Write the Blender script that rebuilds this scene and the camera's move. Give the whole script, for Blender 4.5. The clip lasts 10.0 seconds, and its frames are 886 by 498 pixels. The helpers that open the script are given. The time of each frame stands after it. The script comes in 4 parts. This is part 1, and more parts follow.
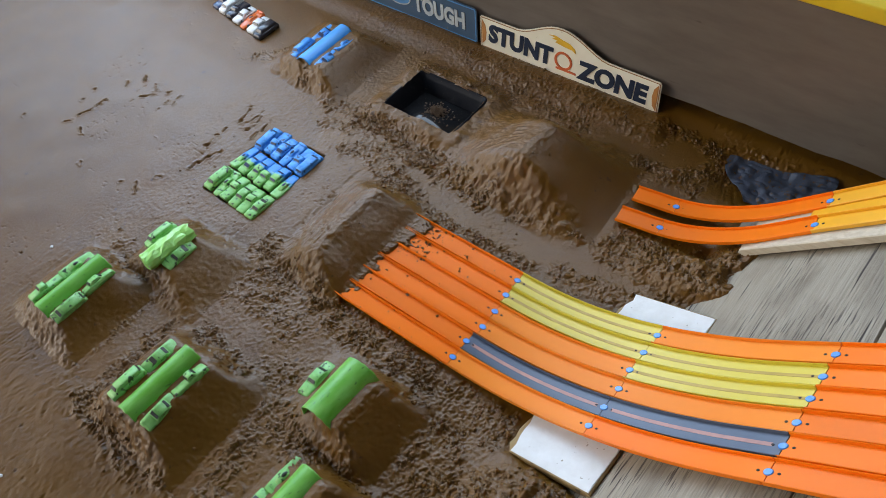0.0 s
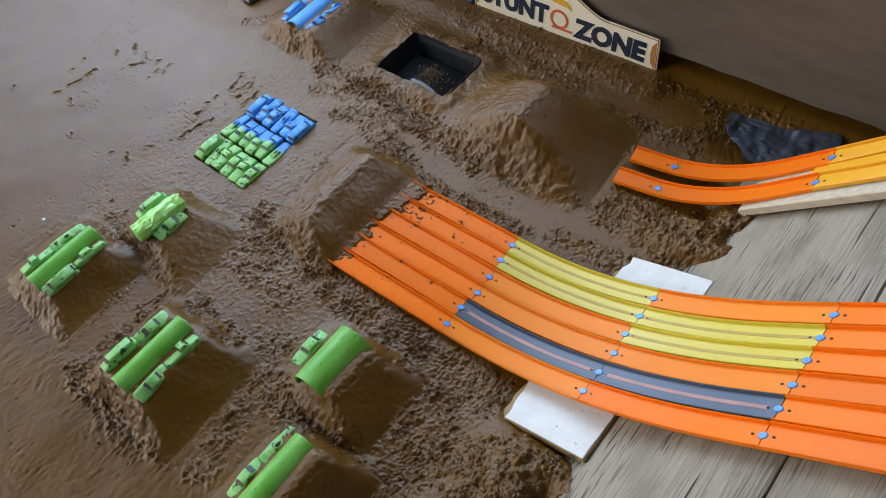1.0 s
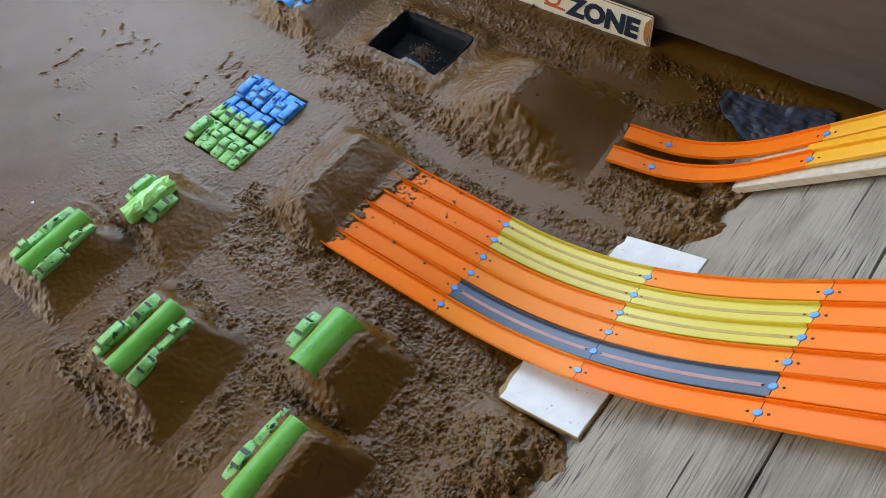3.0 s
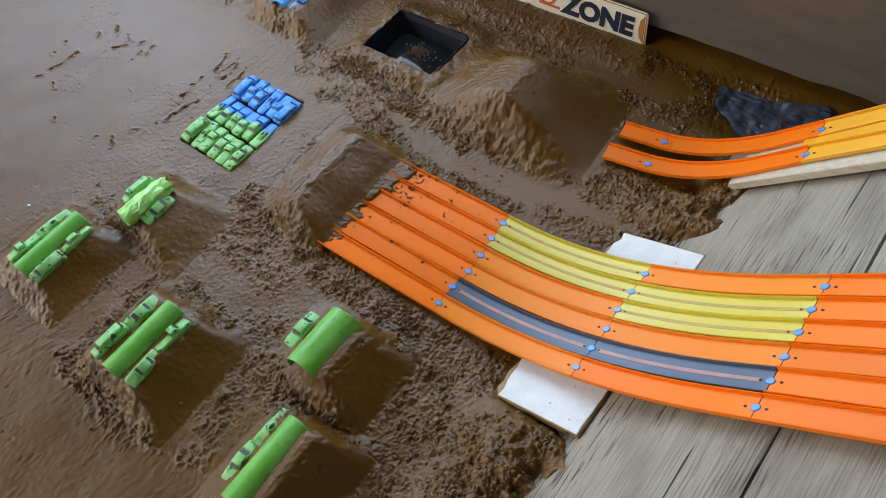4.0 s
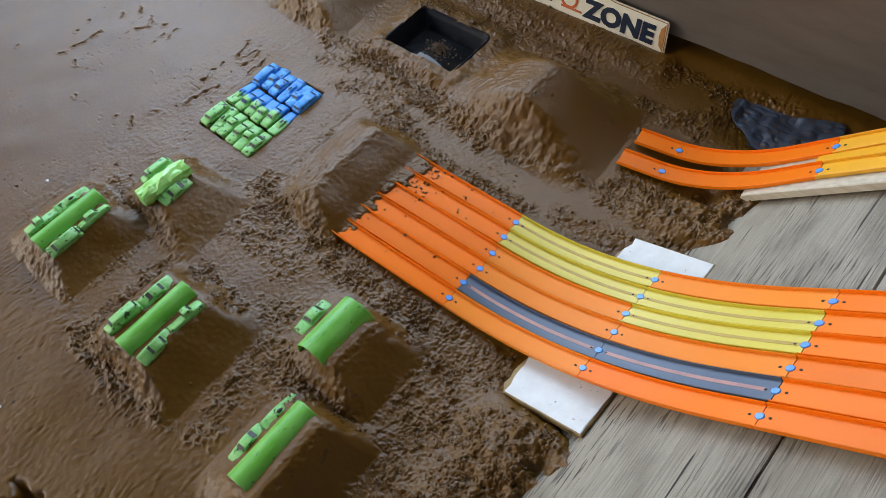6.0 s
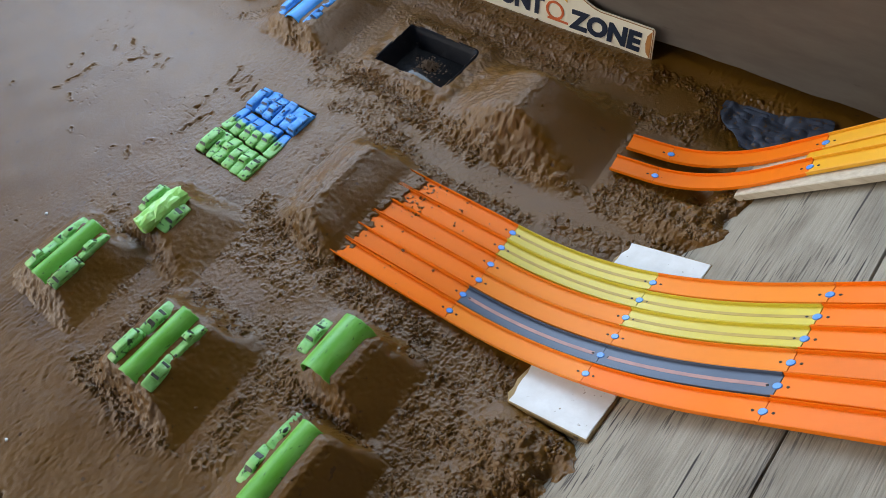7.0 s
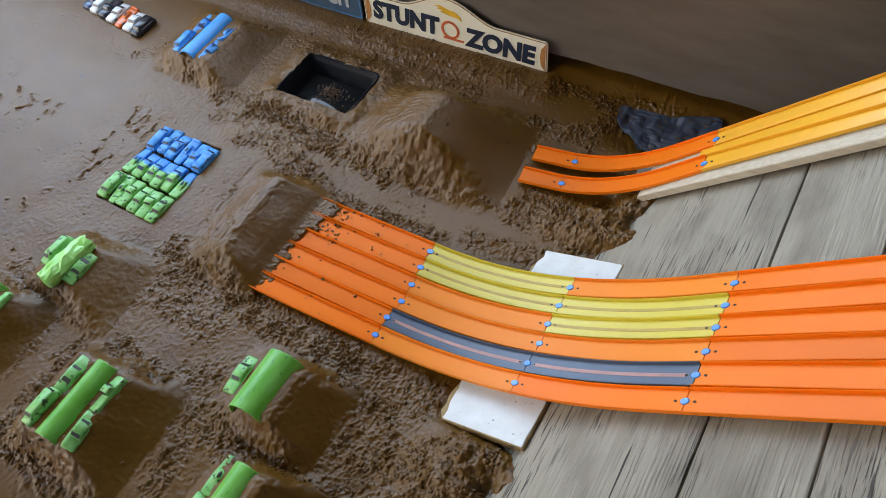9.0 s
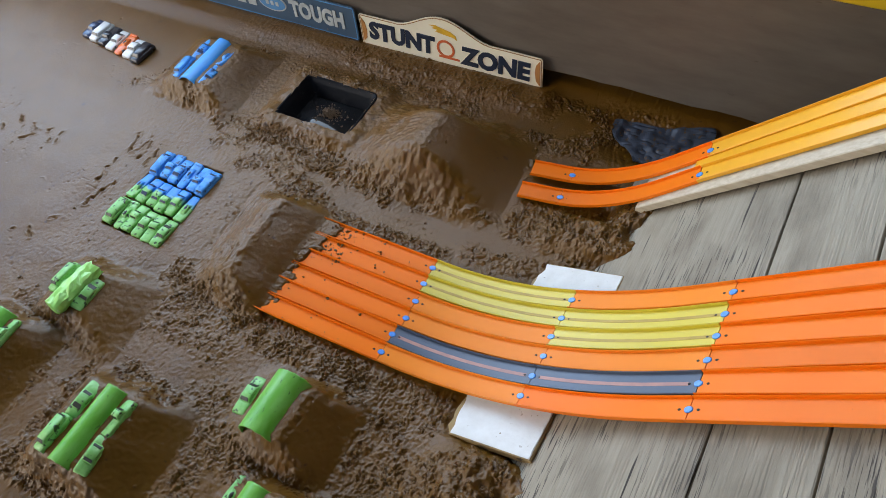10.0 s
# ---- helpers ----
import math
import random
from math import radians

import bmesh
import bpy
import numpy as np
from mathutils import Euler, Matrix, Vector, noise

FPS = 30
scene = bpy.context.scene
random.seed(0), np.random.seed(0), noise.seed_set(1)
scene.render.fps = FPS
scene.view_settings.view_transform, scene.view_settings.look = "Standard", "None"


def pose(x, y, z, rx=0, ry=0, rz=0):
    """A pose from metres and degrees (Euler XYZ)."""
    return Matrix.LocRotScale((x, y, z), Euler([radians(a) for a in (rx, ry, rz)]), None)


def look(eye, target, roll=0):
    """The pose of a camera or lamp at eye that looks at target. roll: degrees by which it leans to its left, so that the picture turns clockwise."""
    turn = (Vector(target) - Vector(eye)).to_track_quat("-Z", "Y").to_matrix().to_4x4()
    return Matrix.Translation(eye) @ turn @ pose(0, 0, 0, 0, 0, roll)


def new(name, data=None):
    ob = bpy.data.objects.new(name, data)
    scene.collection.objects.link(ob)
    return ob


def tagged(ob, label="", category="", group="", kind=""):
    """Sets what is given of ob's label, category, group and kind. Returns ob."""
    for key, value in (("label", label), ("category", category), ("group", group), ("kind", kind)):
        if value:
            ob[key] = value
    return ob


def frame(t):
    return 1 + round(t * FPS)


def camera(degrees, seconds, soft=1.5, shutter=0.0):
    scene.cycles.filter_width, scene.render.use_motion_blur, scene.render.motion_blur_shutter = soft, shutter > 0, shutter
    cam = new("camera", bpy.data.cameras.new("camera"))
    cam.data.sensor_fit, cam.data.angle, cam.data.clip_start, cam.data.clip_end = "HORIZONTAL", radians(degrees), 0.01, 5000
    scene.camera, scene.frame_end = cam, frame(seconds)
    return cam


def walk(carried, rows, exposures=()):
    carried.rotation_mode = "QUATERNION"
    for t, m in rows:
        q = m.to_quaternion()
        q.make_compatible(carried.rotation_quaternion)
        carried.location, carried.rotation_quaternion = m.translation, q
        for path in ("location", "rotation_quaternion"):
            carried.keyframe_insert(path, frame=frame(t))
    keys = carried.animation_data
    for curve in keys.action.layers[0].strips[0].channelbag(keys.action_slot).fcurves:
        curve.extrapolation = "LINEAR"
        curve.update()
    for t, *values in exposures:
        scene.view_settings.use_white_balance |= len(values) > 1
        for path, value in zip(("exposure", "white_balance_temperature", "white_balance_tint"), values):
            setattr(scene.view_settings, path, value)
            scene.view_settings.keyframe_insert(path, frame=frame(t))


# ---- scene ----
cam = camera(58.9, 10.0, soft=0.5)

PATH = [
    (0, (0.5608, -0.4996, 1.2477), (-0.3601, 0.36, -0.3054), -10.34),
    (0.5, (0.5606, -0.4942, 1.2449), (-0.3342, 0.3675, -0.3231), -10.36),
    (1, (0.5759, -0.4701, 1.2217), (-0.3297, 0.3168, -0.3792), -12.97),
    (1.5, (0.5665, -0.4697, 1.2154), (-0.3324, 0.2889, -0.4034), -13.5),
    (2, (0.5655, -0.4688, 1.2147), (-0.3189, 0.2849, -0.4122), -13.42),
    (2.5, (0.571, -0.468, 1.2144), (-0.3042, 0.2918, -0.4151), -13.14),
    (4, (0.5738, -0.4701, 1.2154), (-0.2904, 0.2975, -0.4167), -13.48),
    (4.5, (0.5771, -0.4755, 1.2107), (-0.2905, 0.285, -0.4233), -13.81),
    (5, (0.5697, -0.4782, 1.2139), (-0.2844, 0.2761, -0.4299), -12.87),
    (5.5, (0.5683, -0.4938, 1.2334), (-0.3155, 0.2914, -0.3787), -12.43),
    (5.7, (0.563, -0.49, 1.232), (-0.295, 0.271, -0.407), -10.5),
    (6.8, (0.5753, -0.4998, 1.2356), (-0.3091, 0.2651, -0.3867), -12.3),
    (7, (0.5775, -0.4987, 1.2334), (-0.3073, 0.2923, -0.3766), -12.99),
    (7.5, (0.5734, -0.4926, 1.2374), (-0.2687, 0.3095, -0.39), -12.91),
    (8, (0.5727, -0.4957, 1.2374), (-0.2591, 0.3299, -0.3824), -12.69),
    (8.5, (0.5789, -0.4934, 1.2467), (-0.2281, 0.3681, -0.3676), -13.57),
    (9, (0.5746, -0.5017, 1.2478), (-0.1501, 0.4389, -0.3614), -9.86),
    (9.5, (0.5769, -0.5074, 1.2529), (-0.1256, 0.4576, -0.3521), -9.59),
    (10, (0.5738, -0.5104, 1.2706), (-0.158, 0.4561, -0.3202), -11.07),
]
walk(cam, [(t, look(eye, target, roll)) for t, eye, target, roll in PATH], exposures=((0, -0.3, 6150, 10), (10, -0.3, 6150, 10)))

# ---- world and light ----
world = bpy.data.worlds.new("world")
scene.world = world
world.use_nodes = True
wn = world.node_tree.nodes
sky = wn.new("ShaderNodeTexSky")
sky.sky_type, sky.sun_disc = "NISHITA", False
sky.sun_elevation, sky.sun_rotation = radians(25.6), radians(-127.5)
sky.air_density, sky.dust_density, sky.ozone_density = 1.0, 1.2, 1.0
wn["Background"].inputs["Strength"].default_value = 0.15
world.node_tree.links.new(sky.outputs[0], wn["Background"].inputs["Color"])

sun = new("sun", bpy.data.lights.new("sun", "SUN"))
sun.data.energy, sun.data.angle, sun.data.color = 1.8, radians(40), (1.0, 0.95, 0.88)
sun.matrix_world = look((-2.15, -1.65, 1.30), (0, 0, 0))

# area lamps added as sky light and sheen: north above the board, and west
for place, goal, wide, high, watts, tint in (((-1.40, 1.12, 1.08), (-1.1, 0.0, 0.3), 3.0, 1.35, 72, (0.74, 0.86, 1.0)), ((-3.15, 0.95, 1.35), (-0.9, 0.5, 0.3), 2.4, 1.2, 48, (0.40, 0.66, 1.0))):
    pane = new("added_sky_lamp", bpy.data.lights.new("added_sky_lamp", "AREA"))
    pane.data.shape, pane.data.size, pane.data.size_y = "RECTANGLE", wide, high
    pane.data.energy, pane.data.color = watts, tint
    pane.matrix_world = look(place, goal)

# ---- materials ----
MATS = {}


def mat(name, col, rough=0.5, col2=None, scale=40.0, stretch=(1, 1, 1), detail=5.0, bump=0.0, bump_scale=300.0, metal=0.0,
        spots=None, spot_scale=80.0, spot_at=0.62, spec=0.5, rough_var=0.1, coat=0.0, rand=0.0):
    """A surface: two colours mixed by noise, optional spots of a third, grain relief and uneven gloss, in metres."""
    if name in MATS:
        return MATS[name]
    m = bpy.data.materials.new(name)
    m.use_nodes = True
    nt = m.node_tree
    b = nt.nodes["Principled BSDF"]
    geo = nt.nodes.new("ShaderNodeNewGeometry")
    mp = nt.nodes.new("ShaderNodeMapping")
    mp.inputs["Scale"].default_value = stretch
    nt.links.new(geo.outputs["Position"], mp.inputs["Vector"])
    n1 = nt.nodes.new("ShaderNodeTexNoise")
    n1.inputs["Scale"].default_value, n1.inputs["Detail"].default_value, n1.inputs["Roughness"].default_value = scale, detail, 0.6
    nt.links.new(mp.outputs[0], n1.inputs["Vector"])
    ramp = nt.nodes.new("ShaderNodeValToRGB")
    col2 = col2 or tuple(c * 0.8 for c in col)
    ramp.color_ramp.elements[0].position, ramp.color_ramp.elements[1].position = 0.3, 0.7
    ramp.color_ramp.elements[0].color, ramp.color_ramp.elements[1].color = (*col, 1), (*col2, 1)
    nt.links.new(n1.outputs["Fac"], ramp.inputs["Fac"])
    out = ramp.outputs["Color"]
    if spots:
        n2 = nt.nodes.new("ShaderNodeTexNoise")
        n2.inputs["Scale"].default_value, n2.inputs["Detail"].default_value = spot_scale, 6.0
        nt.links.new(mp.outputs[0], n2.inputs["Vector"])
        r2 = nt.nodes.new("ShaderNodeValToRGB")
        r2.color_ramp.elements[0].position, r2.color_ramp.elements[1].position = spot_at, spot_at + 0.05
        nt.links.new(n2.outputs["Fac"], r2.inputs["Fac"])
        mx = nt.nodes.new("ShaderNodeMix")
        mx.data_type = "RGBA"
        nt.links.new(r2.outputs["Color"], mx.inputs["Factor"])
        nt.links.new(out, mx.inputs[6])
        mx.inputs[7].default_value = (*spots, 1)
        out = mx.outputs[2]
    if rand:
        oi = nt.nodes.new("ShaderNodeObjectInfo")
        hs = nt.nodes.new("ShaderNodeHueSaturation")
        mr = nt.nodes.new("ShaderNodeMapRange")
        mr.inputs["To Min"].default_value, mr.inputs["To Max"].default_value = 1 - rand, 1 + rand
        nt.links.new(oi.outputs["Random"], mr.inputs["Value"])
        nt.links.new(mr.outputs[0], hs.inputs["Value"])
        nt.links.new(out, hs.inputs["Color"])
        out = hs.outputs["Color"]
    nt.links.new(out, b.inputs["Base Color"])
    rr = nt.nodes.new("ShaderNodeMapRange")
    rr.inputs["To Min"].default_value, rr.inputs["To Max"].default_value = max(0.02, rough - rough_var), min(1.0, rough + rough_var)
    nt.links.new(n1.outputs["Fac"], rr.inputs["Value"])
    nt.links.new(rr.outputs[0], b.inputs["Roughness"])
    b.inputs["Metallic"].default_value = metal
    b.inputs["Specular IOR Level"].default_value = spec
    b.inputs["Coat Weight"].default_value = coat
    if bump:
        n3 = nt.nodes.new("ShaderNodeTexNoise")
        n3.inputs["Scale"].default_value, n3.inputs["Detail"].default_value = bump_scale, 6.0
        nt.links.new(mp.outputs[0], n3.inputs["Vector"])
        bp = nt.nodes.new("ShaderNodeBump")
        bp.inputs["Strength"].default_value, bp.inputs["Distance"].default_value = bump, 0.002
        nt.links.new(n3.outputs["Fac"], bp.inputs["Height"])
        nt.links.new(bp.outputs[0], b.inputs["Normal"])
    MATS[name] = m
    return m


SAND = mat("damp_sand", (0.118, 0.051, 0.0030), 0.33, (0.148, 0.067, 0.0060), scale=14, detail=8, bump=0.34, bump_scale=900,
           spots=(0.078, 0.034, 0.008), spot_scale=55, spot_at=0.66, spec=0.43, rough_var=0.05)
CRUMB = mat("sand_crumbs", (0.13, 0.072, 0.034), 0.6, (0.19, 0.115, 0.06), scale=60, bump=0.5, bump_scale=700)
CONCRETE = mat("concrete", (0.36, 0.34, 0.31), 0.8, (0.28, 0.26, 0.24), scale=9, bump=0.3, bump_scale=120)
PLASTER = mat("old_plaster", (0.70, 0.72, 0.75), 0.85, (0.62, 0.64, 0.67), scale=4, bump=0.2, bump_scale=60)
# brown of the added, unseen walls and ceilings, chosen for dim warm bounce
BLOCKER_BROWN = mat("blocker_brown", (0.20, 0.12, 0.055), 0.7, (0.16, 0.095, 0.04), scale=3, stretch=(1, 1, 8), bump=0.2, bump_scale=30)
BOARD = mat("dirty_board", (0.165, 0.138, 0.112), 0.42, (0.118, 0.096, 0.075), scale=6, stretch=(1, 1, 4), detail=7, bump=0.2, bump_scale=40,
            spots=(0.10, 0.075, 0.055), spot_scale=18, spot_at=0.69)
PALEWOOD = mat("pale_wood", (0.60, 0.52, 0.39), 0.65, (0.46, 0.38, 0.27), scale=3, stretch=(2, 40, 40), bump=0.4, bump_scale=4)
WHITEPAINT = mat("chipped_white_paint", (0.80, 0.79, 0.76), 0.5, (0.70, 0.68, 0.64), scale=30, bump=0.35, bump_scale=160,
                 spots=(0.30, 0.24, 0.16), spot_scale=85, spot_at=0.665)
RAWEDGE = mat("raw_wood_edge", (0.42, 0.29, 0.12), 0.75, (0.26, 0.17, 0.07), scale=40, bump=0.5, bump_scale=200, spots=(0.1, 0.07, 0.04), spot_scale=60)
ORANGE = mat("orange_plastic", (0.90, 0.202, 0.004), 0.34, (0.86, 0.182, 0.003), scale=5, bump=0.05, bump_scale=60, rough_var=0.06, rand=0.08, spec=0.14,
             spots=(0.42, 0.10, 0.02), spot_scale=150, spot_at=0.76)
LEMON = mat("lemon_plastic", (0.66, 0.53, 0.035), 0.34, (0.60, 0.48, 0.03), scale=5, rough_var=0.06, rand=0.05, spots=(0.42, 0.38, 0.03), spot_scale=120, spot_at=0.74)
PEACH = mat("peach_orange_plastic", (0.88, 0.265, 0.022), 0.34, (0.85, 0.245, 0.017), scale=5, bump=0.05, bump_scale=60, rough_var=0.06, rand=0.06, spec=0.14, spots=(0.5, 0.15, 0.03), spot_scale=150, spot_at=0.77)
OLIVELINE = mat("olive_line", (0.50, 0.33, 0.035), 0.45)
AMBER = mat("amber_plastic", (0.86, 0.43, 0.012), 0.34, (0.80, 0.38, 0.01), scale=5, rough_var=0.06, spots=(0.5, 0.22, 0.02), spot_scale=120, spot_at=0.75)
GREYTRACK = mat("slate_plastic", (0.065, 0.085, 0.135), 0.38, (0.085, 0.105, 0.15), scale=8, rough_var=0.08, spots=(0.15, 0.13, 0.13), spot_scale=90, spot_at=0.7)
PINKLINE = mat("salmon_line", (0.50, 0.24, 0.18), 0.45, (0.34, 0.18, 0.16), scale=30)
BLUECLIP = mat("blue_clip", (0.12, 0.33, 0.80), 0.25, (0.08, 0.25, 0.68), scale=50)
HOLE_SHADE = mat("hole_shade", (0.02, 0.012, 0.008), 0.8)
BLACKPLASTIC = mat("black_plastic", (0.006, 0.007, 0.010), 0.25, (0.013, 0.013, 0.015), scale=30, bump=0.1, bump_scale=200, spots=(0.06, 0.045, 0.03), spot_scale=70, spot_at=0.72, spec=0.05)
WATER = mat("shallow_water", (0.02, 0.022, 0.026), 0.08, (0.03, 0.028, 0.026), scale=12, bump=0.06, bump_scale=60, rough_var=0.04)
GREENPIPE = mat("green_spray_paint", (0.12, 0.38, 0.025), 0.36, (0.21, 0.50, 0.09), scale=30, stretch=(1.6, 0.6, 1.6), bump=0.2, bump_scale=250, spots=(0.05, 0.14, 0.025), spot_scale=110, spot_at=0.66)
GREENCAR = mat("green_sprayed_metal", (0.31, 0.63, 0.20), 0.42, (0.19, 0.48, 0.10), scale=70, bump=0.3, bump_scale=300, spots=(0.03, 0.06, 0.018), spot_scale=95, spot_at=0.60)
LIMEFILM = mat("lime_film", (0.30, 0.68, 0.12), 0.3, (0.45, 0.78, 0.22), scale=40, spots=(0.6, 0.82, 0.45), spot_scale=60, spot_at=0.64)
BLUEPIPE = mat("blue_spray_paint", (0.05, 0.31, 0.84), 0.38, (0.07, 0.38, 0.88), scale=25, bump=0.15, bump_scale=250, spots=(0.02, 0.1, 0.35), spot_scale=110, spot_at=0.7)
BLUECAR = mat("blue_sprayed_metal", (0.11, 0.42, 0.90), 0.42, (0.03, 0.20, 0.62), scale=70, bump=0.3, bump_scale=300, spots=(0.012, 0.05, 0.16), spot_scale=95, spot_at=0.60)
GLASSDARK = mat("soiled_window", (0.010, 0.014, 0.007), 0.5, (0.022, 0.026, 0.010), scale=90)
GLASSBLUE = mat("soiled_window_blue", (0.006, 0.014, 0.05), 0.5, (0.012, 0.03, 0.09), scale=90)
CREAM = mat("cream_enamel", (0.86, 0.80, 0.64), 0.35, (0.80, 0.73, 0.55), scale=14, bump=0.1, bump_scale=120, spots=(0.5, 0.4, 0.26), spot_scale=60, spot_at=0.7)
NAVY = mat("navy_enamel", (0.018, 0.028, 0.055), 0.4)
REDORANGE = mat("red_orange_enamel", (0.66, 0.14, 0.04), 0.4)
GOLD = mat("yellow_enamel", (0.80, 0.46, 0.03), 0.4)
SLATESIGN = mat("slate_blue_enamel", (0.045, 0.085, 0.14), 0.4, (0.06, 0.10, 0.155), scale=20, spots=(0.15, 0.14, 0.12), spot_scale=70, spot_at=0.7)
SILVER = mat("silver_enamel", (0.52, 0.55, 0.54), 0.4, (0.40, 0.42, 0.42), scale=60)
SKYBLUE = mat("blue_enamel", (0.10, 0.28, 0.55), 0.4)
YELLOWRAIL = mat("yellow_rail_paint", (0.80, 0.58, 0.02), 0.4, (0.72, 0.5, 0.02), scale=14)
TARP = mat("dark_plastic_sheet", (0.045, 0.060, 0.095), 0.35, (0.07, 0.085, 0.12), scale=40, spots=(0.12, 0.065, 0.02), spot_scale=120, spot_at=0.60, bump=0.2)
WHITECAR = mat("white_car_paint", (0.75, 0.75, 0.74), 0.25, (0.65, 0.65, 0.64))
BLACKCAR = mat("black_car_paint", (0.03, 0.03, 0.04), 0.25)
NAVYCAR = mat("navy_car_paint", (0.03, 0.05, 0.12), 0.25)
ORANGECAR = mat("orange_car_paint", (0.75, 0.15, 0.02), 0.25)
CARGLASS = mat("toy_car_glass", (0.015, 0.018, 0.022), 0.1)
TYRE = mat("toy_tyre", (0.018, 0.018, 0.018), 0.6)


def two_tone():
    """Spray paint that goes over from green to blue with the sprayer's ragged line."""
    m = GREENCAR.copy()
    m.name = "green_and_blue_sprayed_metal"
    nt = m.node_tree
    b = nt.nodes["Principled BSDF"]
    green = b.inputs["Base Color"].links[0].from_socket
    geo = nt.nodes.new("ShaderNodeNewGeometry")
    sep = nt.nodes.new("ShaderNodeSeparateXYZ")
    nt.links.new(geo.outputs["Position"], sep.inputs[0])
    nz = nt.nodes.new("ShaderNodeTexNoise")
    nz.inputs["Scale"].default_value = 60
    nt.links.new(geo.outputs["Position"], nz.inputs["Vector"])
    ma = nt.nodes.new("ShaderNodeMath")
    ma.operation = "MULTIPLY_ADD"
    nt.links.new(nz.outputs["Fac"], ma.inputs[0])
    ma.inputs[1].default_value = 0.03
    nt.links.new(sep.outputs["Y"], ma.inputs[2])
    mr = nt.nodes.new("ShaderNodeMapRange")
    mr.inputs["From Min"].default_value, mr.inputs["From Max"].default_value = 0.150, 0.160
    nt.links.new(ma.outputs[0], mr.inputs["Value"])
    mx = nt.nodes.new("ShaderNodeMix")
    mx.data_type = "RGBA"
    nt.links.new(mr.outputs[0], mx.inputs["Factor"])
    nt.links.new(green, mx.inputs[6])
    mx.inputs[7].default_value = (0.04, 0.26, 0.74, 1)
    nt.links.new(mx.outputs[2], b.inputs["Base Color"])
    return m


TWOTONE = two_tone()


def old_wood():
    """Weathered grey wood: fine grain, soft stains and open cracks along the planks, thicker in some patches."""
    m = bpy.data.materials.new("weathered_wood")
    m.use_nodes = True
    nt = m.node_tree
    b = nt.nodes["Principled BSDF"]
    geo = nt.nodes.new("ShaderNodeNewGeometry")

    def field(stretch, scale, detail, lo, hi):
        mp = nt.nodes.new("ShaderNodeMapping")
        mp.inputs["Scale"].default_value = stretch
        nt.links.new(geo.outputs["Position"], mp.inputs["Vector"])
        n = nt.nodes.new("ShaderNodeTexNoise")
        n.inputs["Scale"].default_value, n.inputs["Detail"].default_value = scale, detail
        nt.links.new(mp.outputs[0], n.inputs["Vector"])
        r = nt.nodes.new("ShaderNodeMapRange")
        r.inputs["From Min"].default_value, r.inputs["From Max"].default_value = lo, hi
        nt.links.new(n.outputs["Fac"], r.inputs["Value"])
        return r.outputs[0]

    def mix(fac, a, col):
        x = nt.nodes.new("ShaderNodeMix")
        x.data_type = "RGBA"
        nt.links.new(fac, x.inputs["Factor"])
        if isinstance(a, tuple):
            x.inputs[6].default_value = (*a, 1)
        else:
            nt.links.new(a, x.inputs[6])
        x.inputs[7].default_value = (*col, 1)
        return x.outputs[2]

    def times(a, c):
        x = nt.nodes.new("ShaderNodeMath")
        x.operation = "MULTIPLY"
        nt.links.new(a, x.inputs[0])
        nt.links.new(c, x.inputs[1])
        return x.outputs[0]

    c = mix(field((260, 9, 260), 1.0, 6, 0.35, 0.7), (0.36, 0.312, 0.235), (0.295, 0.25, 0.182))
    c = mix(field((1, 0.5, 1), 14.0, 6, 0.45, 0.72), c, (0.20, 0.165, 0.118))
    cracks = field((330, 16, 330), 1.0, 3, 0.55, 0.60)
    patch = field((1, 0.5, 1), 8.0, 3, 0.46, 0.62)
    dark = times(cracks, patch)
    c = mix(dark, c, (0.055, 0.042, 0.032))
    c = mix(field((90, 3.5, 90), 1.0, 2, 0.70, 0.73), c, (0.045, 0.034, 0.026))
    nt.links.new(c, b.inputs["Base Color"])
    b.inputs["Roughness"].default_value = 0.72
    bp = nt.nodes.new("ShaderNodeBump")
    bp.inputs["Strength"].default_value, bp.inputs["Distance"].default_value, bp.invert = 0.8, 0.002, True
    nt.links.new(field((260, 9, 260), 1.0, 6, 0.35, 0.75), bp.inputs["Height"])
    nt.links.new(bp.outputs[0], b.inputs["Normal"])
    return m


RAMPWOOD = old_wood()

# ---- mesh helpers ----


def obj(name, bm, material, parent=None, label="", smooth=True):
    """Links a bmesh as one mesh object."""
    bmesh.ops.recalc_face_normals(bm, faces=bm.faces)
    me = bpy.data.meshes.new(name)
    bm.to_mesh(me)
    bm.free()
    for p in me.polygons:
        p.use_smooth = smooth
    me.materials.append(material)
    ob = new(name, me)
    if parent:
        ob.parent = parent
    if label:
        ob["label"] = label
    return ob


def part(name, bm, material, parent, label="", smooth=True):
    return obj(name, bm, material, parent, label, smooth)


def empty(name, m=None, **tags):
    e = new(name)
    e.empty_display_size = 0.02
    if m:
        e.matrix_basis = m
    return tagged(e, **tags)


def box(bm, x0, x1, y0, y1, z0, z1, bevel=0.0, m=None):
    r = bmesh.ops.create_cube(bm, size=1, matrix=Matrix.LocRotScale(((x0 + x1) / 2, (y0 + y1) / 2, (z0 + z1) / 2), None, (x1 - x0, y1 - y0, z1 - z0)))
    vs = r["verts"]
    if bevel:
        es = {e for v in vs for e in v.link_edges}
        g = bmesh.ops.bevel(bm, geom=list(es), offset=bevel, segments=2, affect="EDGES", profile=0.6)
        vs = list({v for f in g["faces"] for v in f.verts} | {v for v in vs if v.is_valid})
    if m:
        bmesh.ops.transform(bm, matrix=m, verts=vs)
    return vs


def bm_box(*a, **k):
    bm = bmesh.new()
    box(bm, *a, **k)
    return bm


